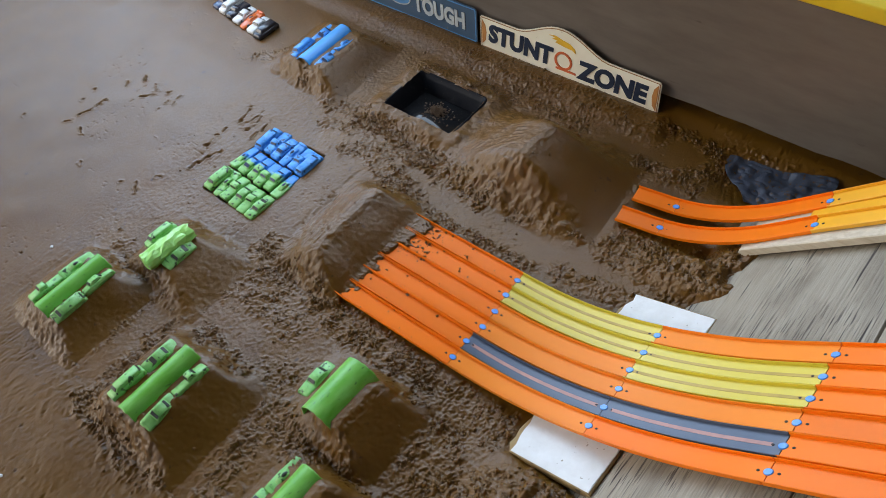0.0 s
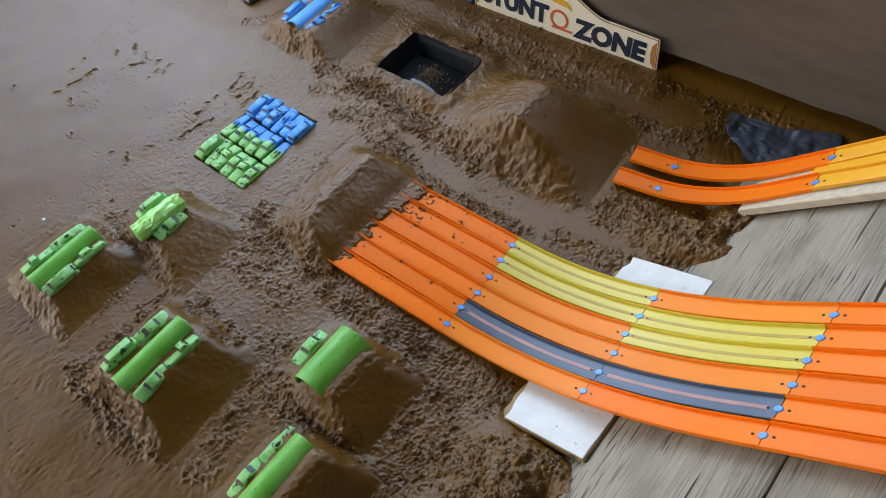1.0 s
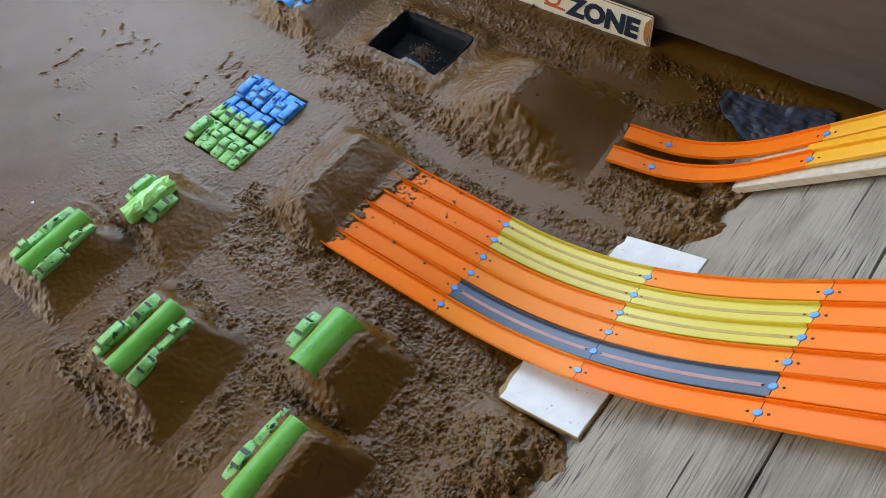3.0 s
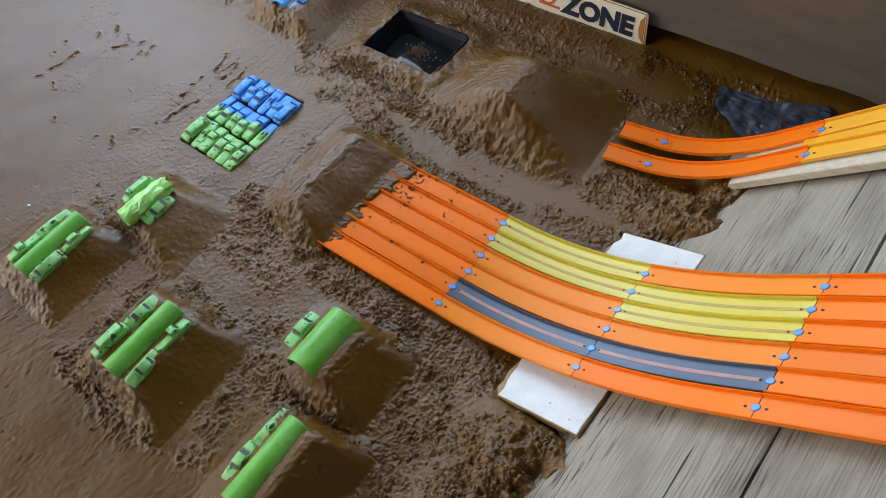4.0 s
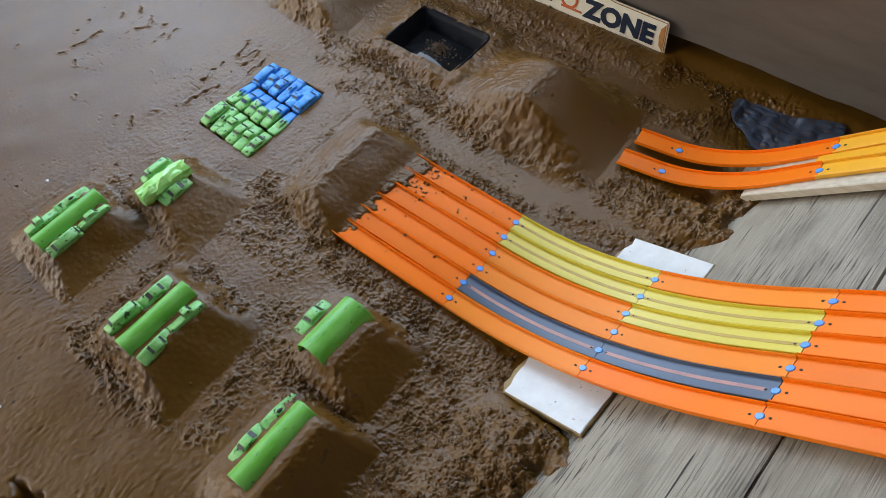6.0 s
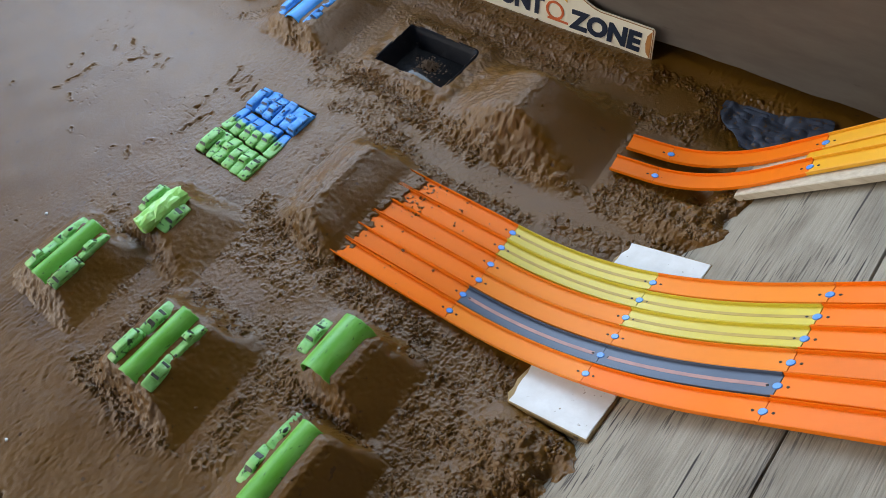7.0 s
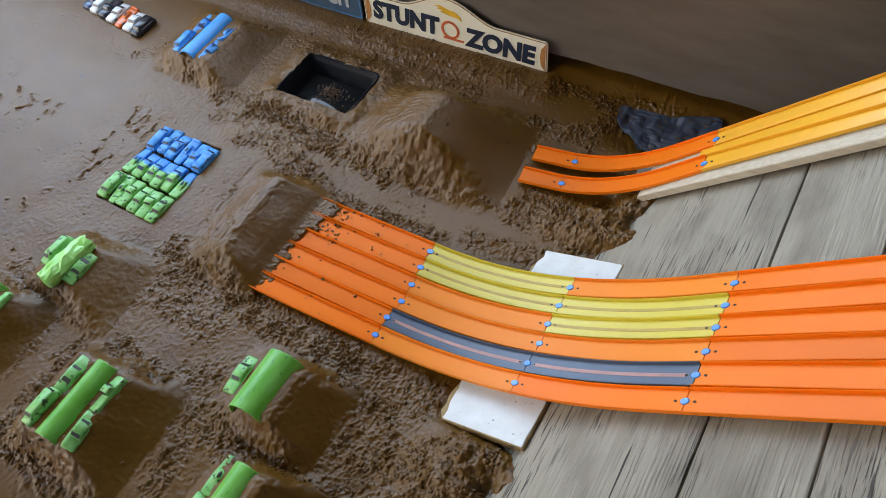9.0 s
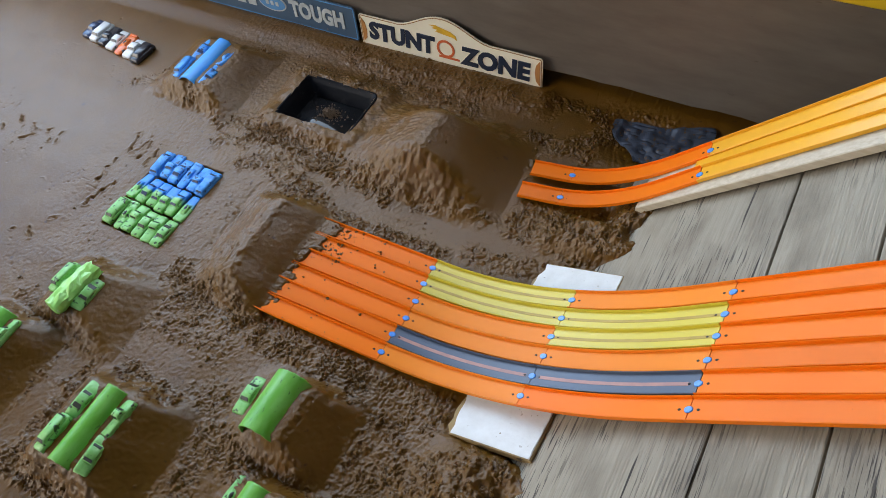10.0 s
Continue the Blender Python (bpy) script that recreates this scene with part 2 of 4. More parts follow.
def loft(rings, cap=True, closed=True):
    """A skin over rings of equally many points."""
    bm = bmesh.new()
    rows = [[bm.verts.new(p) for p in r] for r in rings]
    n = len(rows[0])
    for a, b in zip(rows, rows[1:]):
        for i in range(n if closed else n - 1):
            j = (i + 1) % n
            bm.faces.new((a[i], a[j], b[j], b[i]))
    if cap:
        bm.faces.new(rows[0][::-1])
        bm.faces.new(rows[-1])
    return bm


def prism(pts, d):
    """A flat outline in x and z, d thick along y, with a small bevel."""
    bm = bmesh.new()
    f = bm.faces.new([bm.verts.new((x, 0, z)) for x, z in pts])
    r = bmesh.ops.extrude_face_region(bm, geom=[f])
    bmesh.ops.translate(bm, vec=(0, d, 0), verts=[v for v in r["geom"] if isinstance(v, bmesh.types.BMVert)])
    return bm


def lattice(n, seed):
    return np.random.RandomState(seed).rand(n, n)


LAT = [lattice(257, s) for s in range(8)]


def vnoise(x, y, scale, seed=0):
    """Smooth noise from -1 to 1 with cells of the given size in metres."""
    t = LAT[seed % 8]
    u, v = np.asarray(x) / scale + 57.3 * (seed + 1), np.asarray(y) / scale + 31.7 * (seed + 2)
    i, j = np.floor(u).astype(int), np.floor(v).astype(int)
    a, b = u - i, v - j
    a, b = a * a * (3 - 2 * a), b * b * (3 - 2 * b)
    i0, j0, i1, j1 = i % 256, j % 256, (i + 1) % 256, (j + 1) % 256
    return 2 * ((t[i0, j0] * (1 - a) + t[i1, j0] * a) * (1 - b) + (t[i0, j1] * (1 - a) + t[i1, j1] * a) * b) - 1


def step(v, a, b):
    w = np.clip((v - a) / (b - a), 0, 1)
    return w * w * (3 - 2 * w)


# ---- sand ----
RAMP_SLOPE, RAMP_X = 0.87, 0.278
TRAY = (-0.575, -0.361, 0.445, 0.598)
# jumps: west foot, west crest, east crest, east foot, y from, y to, height
JUMPS = [
    (-0.500, -0.455, -0.335, -0.235, -0.455, -0.275, 0.050),
    (-0.850, -0.785, -0.690, -0.600, -0.410, -0.250, 0.045),
    (-0.735, -0.675, -0.610, -0.480, -0.205, -0.085, 0.042),
    (-0.205, -0.062, -0.050, 0.042, -0.250, -0.130, 0.058),
    (-0.125, 0.002, 0.012, 0.095, -0.500, -0.315, 0.064),
    (-0.960, -0.875, -0.765, -0.680, 0.425, 0.605, 0.050),
    (-0.475, -0.372, -0.358, -0.275, -0.005, 0.225, 0.055),
    (-0.365, -0.152, -0.138, 0.058, 0.385, 0.570, 0.100),
]
ROUGH = [
    (0.00, 0.735, 0.15, 0.735, 0.022, 0.8), (0.12, 0.73, 0.20, 0.68, 0.022, 0.9), (0.18, 0.755, 0.30, 0.765, 0.018, 0.6), (-0.62, 0.61, -0.36, 0.63, 0.035, 0.6), (-0.40, 0.66, -0.15, 0.64, 0.05, 0.6),
    (-0.60, 0.40, -0.20, 0.35, 0.045, 1.0), (-0.22, 0.345, -0.18, 0.36, 0.025, 0.8), (-0.30, -0.05, 0.16, -0.07, 0.045, 1.0), (0.12, 0.39, 0.36, 0.37, 0.07, 1.0), (0.22, 0.42, 0.36, 0.44, 0.05, 1.0),
    (-0.52, -0.47, -0.50, -0.28, 0.035, 0.8), (-0.50, -0.48, -0.30, -0.50, 0.03, 0.7), (0.06, -0.10, 0.18, -0.45, 0.09, 0.8), (0.10, -0.22, 0.30, -0.14, 0.06, 0.9),
    (-0.45, 0.30, -0.33, 0.27, 0.04, 0.9), (-0.50, -0.02, -0.38, -0.06, 0.045, 0.8), (-0.56, 0.30, -0.45, 0.33, 0.03, 0.8), (-0.66, 0.33, -0.56, 0.36, 0.03, 0.5), (-0.24, -0.27, -0.08, -0.30, 0.04, 0.8),
    (-0.50, 0.71, 0.0, 0.71, 0.05, 0.45), (0.02, 0.62, 0.16, 0.60, 0.025, 0.8), (0.10, 0.60, 0.20, 0.70, 0.03, 0.8), (-0.12, 0.345, 0.06, 0.375, 0.02, 0.8), (-0.78, -0.20, -0.60, -0.23, 0.03, 0.7),
    (-0.20, -0.33, -0.18, -0.45, 0.035, 0.7), (-0.70, 0.38, -0.62, 0.42, 0.03, 0.7), (-1.0, 0.42, -0.93, 0.47, 0.03, 0.6), (0.13, -0.40, 0.28, -0.22, 0.09, 1.0), (-0.32, -0.27, -0.22, -0.2, 0.04, 0.6),
    (-0.44, -0.24, -0.30, -0.25, 0.03, 0.9), (-0.46, -0.10, -0.30, -0.12, 0.05, 0.6), (-0.05, -0.29, 0.03, -0.28, 0.03, 0.7), (0.05, 0.27, 0.2, 0.29, 0.03, 0.6), (-0.27, 0.25, 0.0, 0.25, 0.02, 0.8),
]

# scratches and dents in the flat sand: from x, y to x, y
GOUGES = [
    (-1.242, 0.004, -1.226, 0.086), (-1.231, 0.146, -1.24, 0.169), (-1.216, 0.208, -1.194, 0.193), (-1.15, 0.146, -1.12, 0.185), (-1.114, 0.188, -1.092, 0.195), (-1.051, 0.171, -1.058, 0.205), (-1.25, -0.026, -1.247, -0.016), (-1.196, -0.021, -1.181, -0.027), (-0.995, 0.063, -0.989, 0.06), (-0.833, 0.046, -0.814, 0.127), (-0.857, 0.109, -0.864, 0.186), (-0.883, -0.016, -0.875, -0.007), (-0.845, -0.019, -0.847, -0.003), (-0.913, -0.056, -0.887, -0.071),
    (-1.368, -0.078, -1.37, -0.072), (-0.949, -0.08, -0.945, -0.079), (-1.093, -0.098, -1.087, -0.098), (-0.851, 0.215, -0.863, 0.276), (-0.833, 0.216, -0.823, 0.264), (-0.81, 0.216, -0.812, 0.267), (-0.782, 0.198, -0.781, 0.25), (-1.165, 0.199, -1.135, 0.184), (-1.076, 0.166, -1.079, 0.177), (-1.285, 0.049, -1.29, 0.06), (-1.298, 0.098, -1.292, 0.095), (-1.226, 0.075, -1.23, 0.087), (-1.18, 0.153, -1.173, 0.16), (-1.068, 0.138, -1.068, 0.144),
]


def rough_at(x, y):
    out = np.zeros_like(x)
    ragged = 0.3 * vnoise(x, y, 0.02, 5) + 0.2 * vnoise(x, y, 0.007, 2)
    for x0, y0, x1, y1, r, k in ROUGH:
        dx, dy = x1 - x0, y1 - y0
        s = np.clip(((x - x0) * dx + (y - y0) * dy) / (dx * dx + dy * dy), 0, 1)
        d = np.hypot(x - x0 - s * dx, y - y0 - s * dy)
        out = np.maximum(out, k * (1 - step(d + r * ragged, 0.35 * r, 1.2 * r)))
    return out


def jumps_at(x, y):
    """Height of the jumps, where their smooth east faces lie, and where their crumbly rims are."""
    wx, wy = x + 0.004 * vnoise(x, y, 0.05, 2), y + 0.006 * vnoise(x, y, 0.05, 3) + 0.004 * vnoise(x, y, 0.014, 4) + 0.002 * vnoise(x, y, 0.006, 1)
    nib = 0.003 * vnoise(x, y, 0.012, 6) + 0.0018 * vnoise(x, y, 0.005, 7)
    jump, face, rim = np.zeros_like(x), np.zeros_like(x), np.zeros_like(x)
    for xa, xb, xc, xd, ya, yb, h in JUMPS:
        up, down = np.clip((wx - xa) / (xb - xa), 0, 1), np.clip((xd - wx - nib * (wx < xc + 0.012)) / (xd - xc), 0, 1)
        flare = 0.022 * (1 - down)
        out_y, soft_y = (0.055, 0.105) if h > 0.07 else (0.042, 0.062)
        side = np.clip((wy - ya + out_y + flare) / soft_y, 0, 1) * np.clip((yb + out_y + flare - wy) / soft_y, 0, 1)
        side = side * side * (3 - 2 * side)
        jump = np.maximum(jump, h * (0.5 * up + 0.5 * up * up * (3 - 2 * up)) * (0.25 * down * down * (3 - 2 * down) + 0.75 * down) * side)
        face = np.maximum(face, step(wx + nib, xc - 0.006, xc + 0.003) * step(xd - wx, -0.010, 0.015) * step(side, 0.45, 0.8))
        beside = step(side, 0.02, 0.25) * (1 - step(side, 0.55, 0.9)) * step(wx, xa, xb) * step(xd - wx, -0.01, 0.03)
        below = (1 - step(np.abs(wx - xd - 0.004), 0.004, 0.016)) * step(side, 0.1, 0.5)
        brow = (1 - step(np.abs(wx - xc + 0.004), 0.002, 0.009)) * step(side, 0.3, 0.8)
        rim = np.maximum(rim, np.maximum((0.25 if h > 0.07 else 0.7) * beside, np.maximum(0.6 * below, 0.35 * brow)))
    rim = rim * step(vnoise(x, y, 0.045, 5) + 0.6 * vnoise(x, y, 0.016, 0), -0.35, 0.35)
    return jump, face, rim


def clods(x, y):
    """Lumps with steep edges at several sizes, 0 to about 1."""
    u, v = x + 0.006 * vnoise(x, y, 0.017, 4) + 0.003 * vnoise(x, y, 0.007, 5), y + 0.006 * vnoise(x, y, 0.017, 6) + 0.003 * vnoise(x, y, 0.007, 7)
    a = step(vnoise(u, v, 0.0125, 1), 0.0, 0.55)
    b = step(vnoise(u + 0.003, v, 0.0072, 2), -0.05, 0.5)
    c = step(vnoise(u, v + 0.002, 0.0044, 3), -0.1, 0.5)
    return 0.40 * a * (0.5 + 0.5 * b) + 0.36 * b * (0.6 + 0.4 * c) + 0.24 * c


def sand_z(x, y):
    x, y = np.atleast_1d(np.asarray(x, float)), np.atleast_1d(np.asarray(y, float))
    z = 0.0035 * vnoise(x, y, 0.22, 0) + 0.0016 * vnoise(x, y, 0.07, 1)
    jump, face, rim = jumps_at(x, y)
    rough = np.maximum(rough_at(x, y), rim) * (1 - 0.96 * face) * (1 - 0.6 * step(jump, 0.012, 0.035))
    z = z + jump
    # sand heaped against the foot of the ramp, lower under the tracks
    heap = step(x, 0.10, 0.34) * (0.056 + 0.016 * vnoise(x, y, 0.06, 4) + 0.008 * vnoise(x, y, 0.016, 1))
    heap = heap * (1 - step(y, 0.415, 0.45) * (1 - step(x, 0.26, 0.30)))
    heap = heap * (1 - 0.85 * step(y, -0.12, -0.07) * (1 - step(y, 0.33, 0.37)))
    z = z + heap * (1 - step(y, 0.46, 0.56))
    # sand banked up to the rim of the sunk tray, over it in places
    x0, x1, y0, y1 = TRAY
    d = np.hypot(np.maximum(np.maximum(x0 - x, x - x1), 0), np.maximum(np.maximum(y0 - y, y - y1), 0))
    bank = 0.0155 + 0.005 * vnoise(x, y, 0.04, 3) + 0.002 * vnoise(x, y, 0.012, 1) + 0.004 * (1 - step(y, 0.45, 0.48))
    z = z + np.maximum(0, bank - np.minimum(z, bank)) * (1 - step(d, 0.010, 0.055))
    # low ground before the second pair of tracks, and the foot of the board
    z = z + 0.012 * step(y, 0.66, 0.72) * (1 - step(y, 0.745, 0.79)) * (1 - step(x, 0.0, 0.05))
    z = z - 0.015 * step(x, 0.15, 0.24) * step(y, 0.60, 0.66) * (1 - step(y, 0.72, 0.76))
    z = z + 0.014 * step(y, 0.745, 0.80) * step(x, -0.03, 0.02)
    lumps = clods(x, y)
    busy = step(x, -1.0, -0.80) * (1 - 0.85 * step(x, -0.14, -0.04) * step(y, 0.24, 0.27) * (1 - step(x, 0.10, 0.16)))
    loose = busy * step(vnoise(x, y, 0.085, 6) + 0.6 * vnoise(x, y, 0.03, 0), -0.1, 0.8)
    z = z + (0.0085 * rough + 0.0016 * loose * (1 - face)) * lumps * (0.75 + 0.5 * vnoise(x, y, 0.03, 2))
    z = z + (0.0016 * rough + 0.0003 * busy) * vnoise(x, y, 0.0036, 5) * (1 - 0.8 * face)
    # drag marks: shallow strokes whose direction wanders
    wander = 0.5 * vnoise(x, y, 0.30, 3)
    sx, sy = x * np.cos(wander) - y * np.sin(wander), x * np.sin(wander) + y * np.cos(wander)
    stroke = np.abs(vnoise(sx, sy * 0.16, 0.008, 6)) + 0.5 * np.abs(vnoise(sx, sy * 0.3, 0.0045, 2))
    brushed = step(x, -0.50, -0.46) * (1 - step(x, -0.39, -0.36)) * step(y, -0.02, 0.03) * (1 - step(y, 0.24, 0.28)) + step(x, -0.36, -0.30) * (1 - step(x, -0.19, -0.16)) * step(y, 0.40, 0.44) * (1 - step(y, 0.60, 0.64))
    patch = step(vnoise(x, y, 0.15, 7) + 0.4 * vnoise(x, y, 0.04, 1), -0.1, 0.5) * busy
    z = z - (0.0030 * brushed + 0.0011 * patch) * stroke * (1 - face)
    # bed of the packed cars
    wx, wy = x + 0.003 * vnoise(x, y, 0.02, 2), y + 0.003 * vnoise(x, y, 0.02, 3)
    z = z - 0.012 * step(wx, -0.762, -0.756) * (1 - step(wx, -0.584, -0.578)) * step(wy, 0.022, 0.028) * (1 - step(wy, 0.246, 0.252))
    # crooked scratches and dents in the flat
    for k, (x0, y0, x1, y1) in enumerate(GOUGES):
        dx, dy = x1 - x0, y1 - y0
        near = (np.abs(x - (x0 + x1) / 2) < abs(dx) / 2 + 0.03) & (np.abs(y - (y0 + y1) / 2) < abs(dy) / 2 + 0.03)
        px, py = x[near], y[near]
        qx, qy = px + 0.006 * vnoise(px, py, 0.02, k) + 0.0035 * vnoise(px, py, 0.008, k + 2), py + 0.006 * vnoise(px, py, 0.02, k + 1) + 0.0035 * vnoise(px, py, 0.008, k + 3)
        u = np.clip(((qx - x0) * dx + (qy - y0) * dy) / (dx * dx + dy * dy + 1e-9), 0, 1)
        d = np.hypot(qx - x0 - u * dx, qy - y0 - u * dy)
        cut = step(vnoise(px, py, 0.010, k + 1), -0.5, 0.1)
        z[near] += (0.0018 * np.exp(-((d - 0.005) / 0.0025) ** 2) - 0.0065 * np.exp(-(d / 0.0022) ** 2)) * cut
    pits = np.maximum(0, vnoise(x, y, 0.006, 4) - 0.72) * step(vnoise(x, y, 0.09, 1), 0.0, 0.6)
    z = z - 0.012 * pits * (1 - face) + 0.0005 * busy * vnoise(x, y, 0.006, 1)
    # the wide track lies on bare ground; sand is washed over its ends
    edge = -0.252 + 0.022 * vnoise(y * 0.6, y, 0.03, 6) + 0.012 * vnoise(x, y, 0.012, 2) + 0.006 * vnoise(x, y, 0.005, 3) + 0.03 * step(y, 0.15, 0.21)
    over = (1 - step(x, edge - 0.012, edge + 0.004)) * step(x, -0.36, -0.29) * step(y, -0.06, -0.02) * (1 - step(y, 0.22, 0.26))
    z = z + 0.0105 * over
    lane = (x > edge + 0.004) & (x < 0.5) & (y > -0.024) & (y < 0.231)
    z = np.where(lane, np.minimum(z, 0.004), z)
    # the edge of the sand, where the bare floor shows
    return z - 0.10 * (1 - step(y + 0.03 * vnoise(x, y, 0.06, 3) + 0.015 * vnoise(x, y, 0.02, 2), -0.750, -0.722))


def build_sand():
    xs = np.concatenate([np.arange(-3.3, -1.4, 0.012), np.arange(-1.4, -0.78, 0.0026), np.arange(-0.78, 0.40, 0.0018), np.arange(0.40, 0.80, 0.008)])
    ys = np.concatenate([np.arange(-1.0, -0.76, 0.01), np.arange(-0.76, -0.5, 0.004), np.arange(-0.5, 0.78, 0.0018), np.arange(0.78, 0.875, 0.005)])
    X, Y = np.meshgrid(xs, ys)
    Z = sand_z(X, Y)
    nx, ny = len(xs), len(ys)
    co = np.stack([X, Y, Z], -1).reshape(-1, 3)
    i = np.arange(nx * ny).reshape(ny, nx)
    quads = np.stack([i[:-1, :-1], i[:-1, 1:], i[1:, 1:], i[1:, :-1]], -1).reshape(-1, 4)
    c = co[quads].mean(1)
    x0, x1, y0, y1 = TRAY
    keep = ~((c[:, 0] > x0 + 0.006) & (c[:, 0] < x1 - 0.006) & (c[:, 1] > y0 + 0.006) & (c[:, 1] < y1 - 0.006))
    quads = quads[keep]
    me = bpy.data.meshes.new("ground")
    me.vertices.add(len(co))
    me.vertices.foreach_set("co", co.ravel())
    me.loops.add(quads.size)
    me.loops.foreach_set("vertex_index", quads.ravel())
    me.polygons.add(len(quads))
    me.polygons.foreach_set("loop_start", np.arange(0, quads.size, 4))
    me.polygons.foreach_set("use_smooth", np.ones(len(quads), bool))
    me.update(calc_edges=True)
    me.materials.append(SAND)
    tagged(new("ground", me), label="damp brown sand shaped into smooth jumps and crumbly heaps", category="sand", kind="structure")


build_sand()


def on_track0(x, y):
    return (x > -0.25) & (x < -0.02) & (y > -0.024) & (y < 0.231)


def build_crumbs():
    """Loose crumbs of damp sand along the ragged edges."""
    rs = np.random.RandomState(4)
    base = bmesh.new()
    bmesh.ops.create_icosphere(base, subdivisions=1, radius=1)
    bv = np.array([v.co for v in base.verts])
    bf = np.array([[v.index for v in f.verts] for f in base.faces])
    base.free()
    px, py = rs.uniform(-1.05, 0.37, 400000), rs.uniform(-0.6, 0.76, 400000)
    _, face, rim = jumps_at(px, py)
    p = np.maximum(rough_at(px, py), rim) * (1 - 0.97 * face)
    ok = rs.rand(len(px)) < 0.10 * (on_track0(px, py)) + 0.42 * p ** 2 + 0.0022 * step(px, -1.0, -0.8)
    ok &= (vnoise(px, py, 0.035, 3) + vnoise(px, py, 0.012, 6) > -0.1) | on_track0(px, py)
    ok &= ~((px > TRAY[0]) & (px < TRAY[1]) & (py > TRAY[2]) & (py < TRAY[3]))
    on_track = (px > -0.25) & (py > -0.024) & (py < 0.231)
    ok &= ~on_track | ((px < -0.02) & (rs.rand(len(px)) < np.where((py > 0.13) & (px < -0.185), 0.85, np.where(py > 0.13, 0.12, 0.03)) * (px < -0.1) + 0.01))
    ok &= px < 0.26 + sand_z(px, py) / RAMP_SLOPE
    px, py = px[ok], py[ok]
    pz = np.where((px > -0.25) & (py > -0.024) & (py < 0.231), np.maximum(sand_z(px, py), 0.0075), sand_z(px, py))
    s = rs.gamma(2.0, 0.00072, len(px)).clip(0.0006, 0.0050)
    vs, fs = [], []
    for k in range(len(px)):
        r = bv * (s[k] * rs.uniform(0.6, 1.3, (len(bv), 1))) * rs.uniform(0.7, 1.2, 3)
        vs.append(r * (1, 1, 0.85) + (px[k], py[k], pz[k] + s[k] * 0.3))
        fs.append(bf + k * len(bv))
    me = bpy.data.meshes.new("sand_crumbs")
    me.from_pydata(np.concatenate(vs).tolist(), [], np.concatenate(fs).tolist())
    me.materials.append(SAND)
    tagged(new("sand_crumbs", me), label="loose brown crumbs of damp sand on the ground", category="sand", kind="stuff")


build_crumbs()

# ---- floor, low wall, and unseen walls and ceilings added to shape the light ----
tagged(obj("floor", bm_box(-30, 3.2, -12, 12, -0.20, -0.085), CONCRETE), label="pale grey bare concrete floor round the sand", category="floor", kind="structure")
tagged(obj("wall_low", bm_box(-3.3, 3.2, 0.868, 1.05, -0.08, 0.36), PLASTER), label="low whitewashed wall behind the board", category="wall", kind="structure")
# two unseen walls added to keep bounce and reflections from the east dim
tagged(obj("wall_east", bm_box(3.0, 3.2, -2.8, 0.866, -0.08, 2.6), BLOCKER_BROWN), label="unseen plain brown wall added to keep light from the east low", category="wall", kind="structure")
tagged(obj("wall_east_far", bm_box(3.0, 3.2, 1.052, 5.0, -0.08, 2.6), BLOCKER_BROWN), label="unseen plain brown wall added to keep light from the east low", category="wall", kind="structure")
# unseen ceiling added as a dark reflection for the jumps' east faces
tagged(obj("ceiling_east", bm_box(0.25, 3.2, 1.052, 5.0, 2.602, 2.75), BLOCKER_BROWN), label="unseen plain brown ceiling added so the east faces of the jumps reflect dark", category="ceiling", kind="structure")
# unseen white wall added to bounce light onto the sign and board
tagged(obj("wall_south", bm_box(0.6, 2.998, -2.8, -2.6, -0.08, 2.6), PLASTER), label="unseen whitewashed wall added to bounce light onto south-facing sides", category="wall", kind="structure")
# unseen ceiling added to keep overhead sky and its reflection off the sand
tagged(obj("ceiling", bm_box(-3.2, 3.2, -2.8, 1.05, 2.602, 2.75), BLOCKER_BROWN), label="unseen plain brown ceiling added to block the overhead sky", category="ceiling", kind="structure")


def side_board():
    root = empty("side_board", pose(0, 0.785, 0), label="low dirty brown board standing along the sand", category="board", kind="structure")
    rings = []
    n = 90
    for k in range(n + 1):
        x = -3.25 + 4.6 * k / n
        low = 0.049 + 0.004 * float(vnoise(x, 0, 0.12, 1)) + 0.002 * float(vnoise(x, 1, 0.03, 2))
        rings.append([(x, 0, low), (x, 0.001, 0.365), (x, 0.004, 0.371), (x, 0.028, 0.371), (x, 0.030, low)])
    part("panel", loft(rings), BOARD, root, smooth=False)
    rail = part("top_rail", bm_box(-3.25, 1.35, -0.012, 0.045, 0.372, 0.402, bevel=0.004), YELLOWRAIL, root, "yellow painted top rail")
    part("ledge", bm_box(-3.25, 1.35, 0.0455, 0.080, 0.360, 0.398, bevel=0.003), PALEWOOD, root, "pale wooden ledge behind the rail")
    return root


side_board()

# ---- ramp of planks ----


def on_ramp(x, y, dz=0.0):
    return (x, y, RAMP_SLOPE * (x - RAMP_X) + dz)


def ramp():
    ang = math.degrees(math.atan(RAMP_SLOPE))
    root = empty("ramp", pose(RAMP_X, 0, 0, 0, -ang, 0), label="sloping ramp of weathered grey wooden planks", category="ramp", kind="structure")
    k = 1 / math.cos(math.radians(ang))
    joints = [(-0.10, 0.578), (0.581, 0.7005), (0.703, 0.824), (0.827, 0.95), (0.953, 1.08)]
    for a, b in joints:
        u0, u1 = (a - RAMP_X) * k, (b - RAMP_X) * k
        part("plank", bm_box(u0 if a > 0 else 0.0, u1, -1.05, 0.580, -0.02, 0.0, bevel=0.0022), RAMPWOOD, root)
    part("bearer", bm_box(0.06, 1.07, -0.9, -0.86, -0.07, -0.021), PALEWOOD, root)
    part("bearer", bm_box(0.06, 1.07, 0.5, 0.54, -0.07, -0.021), PALEWOOD, root)


ramp()

# ---- white plank under the wide track ----


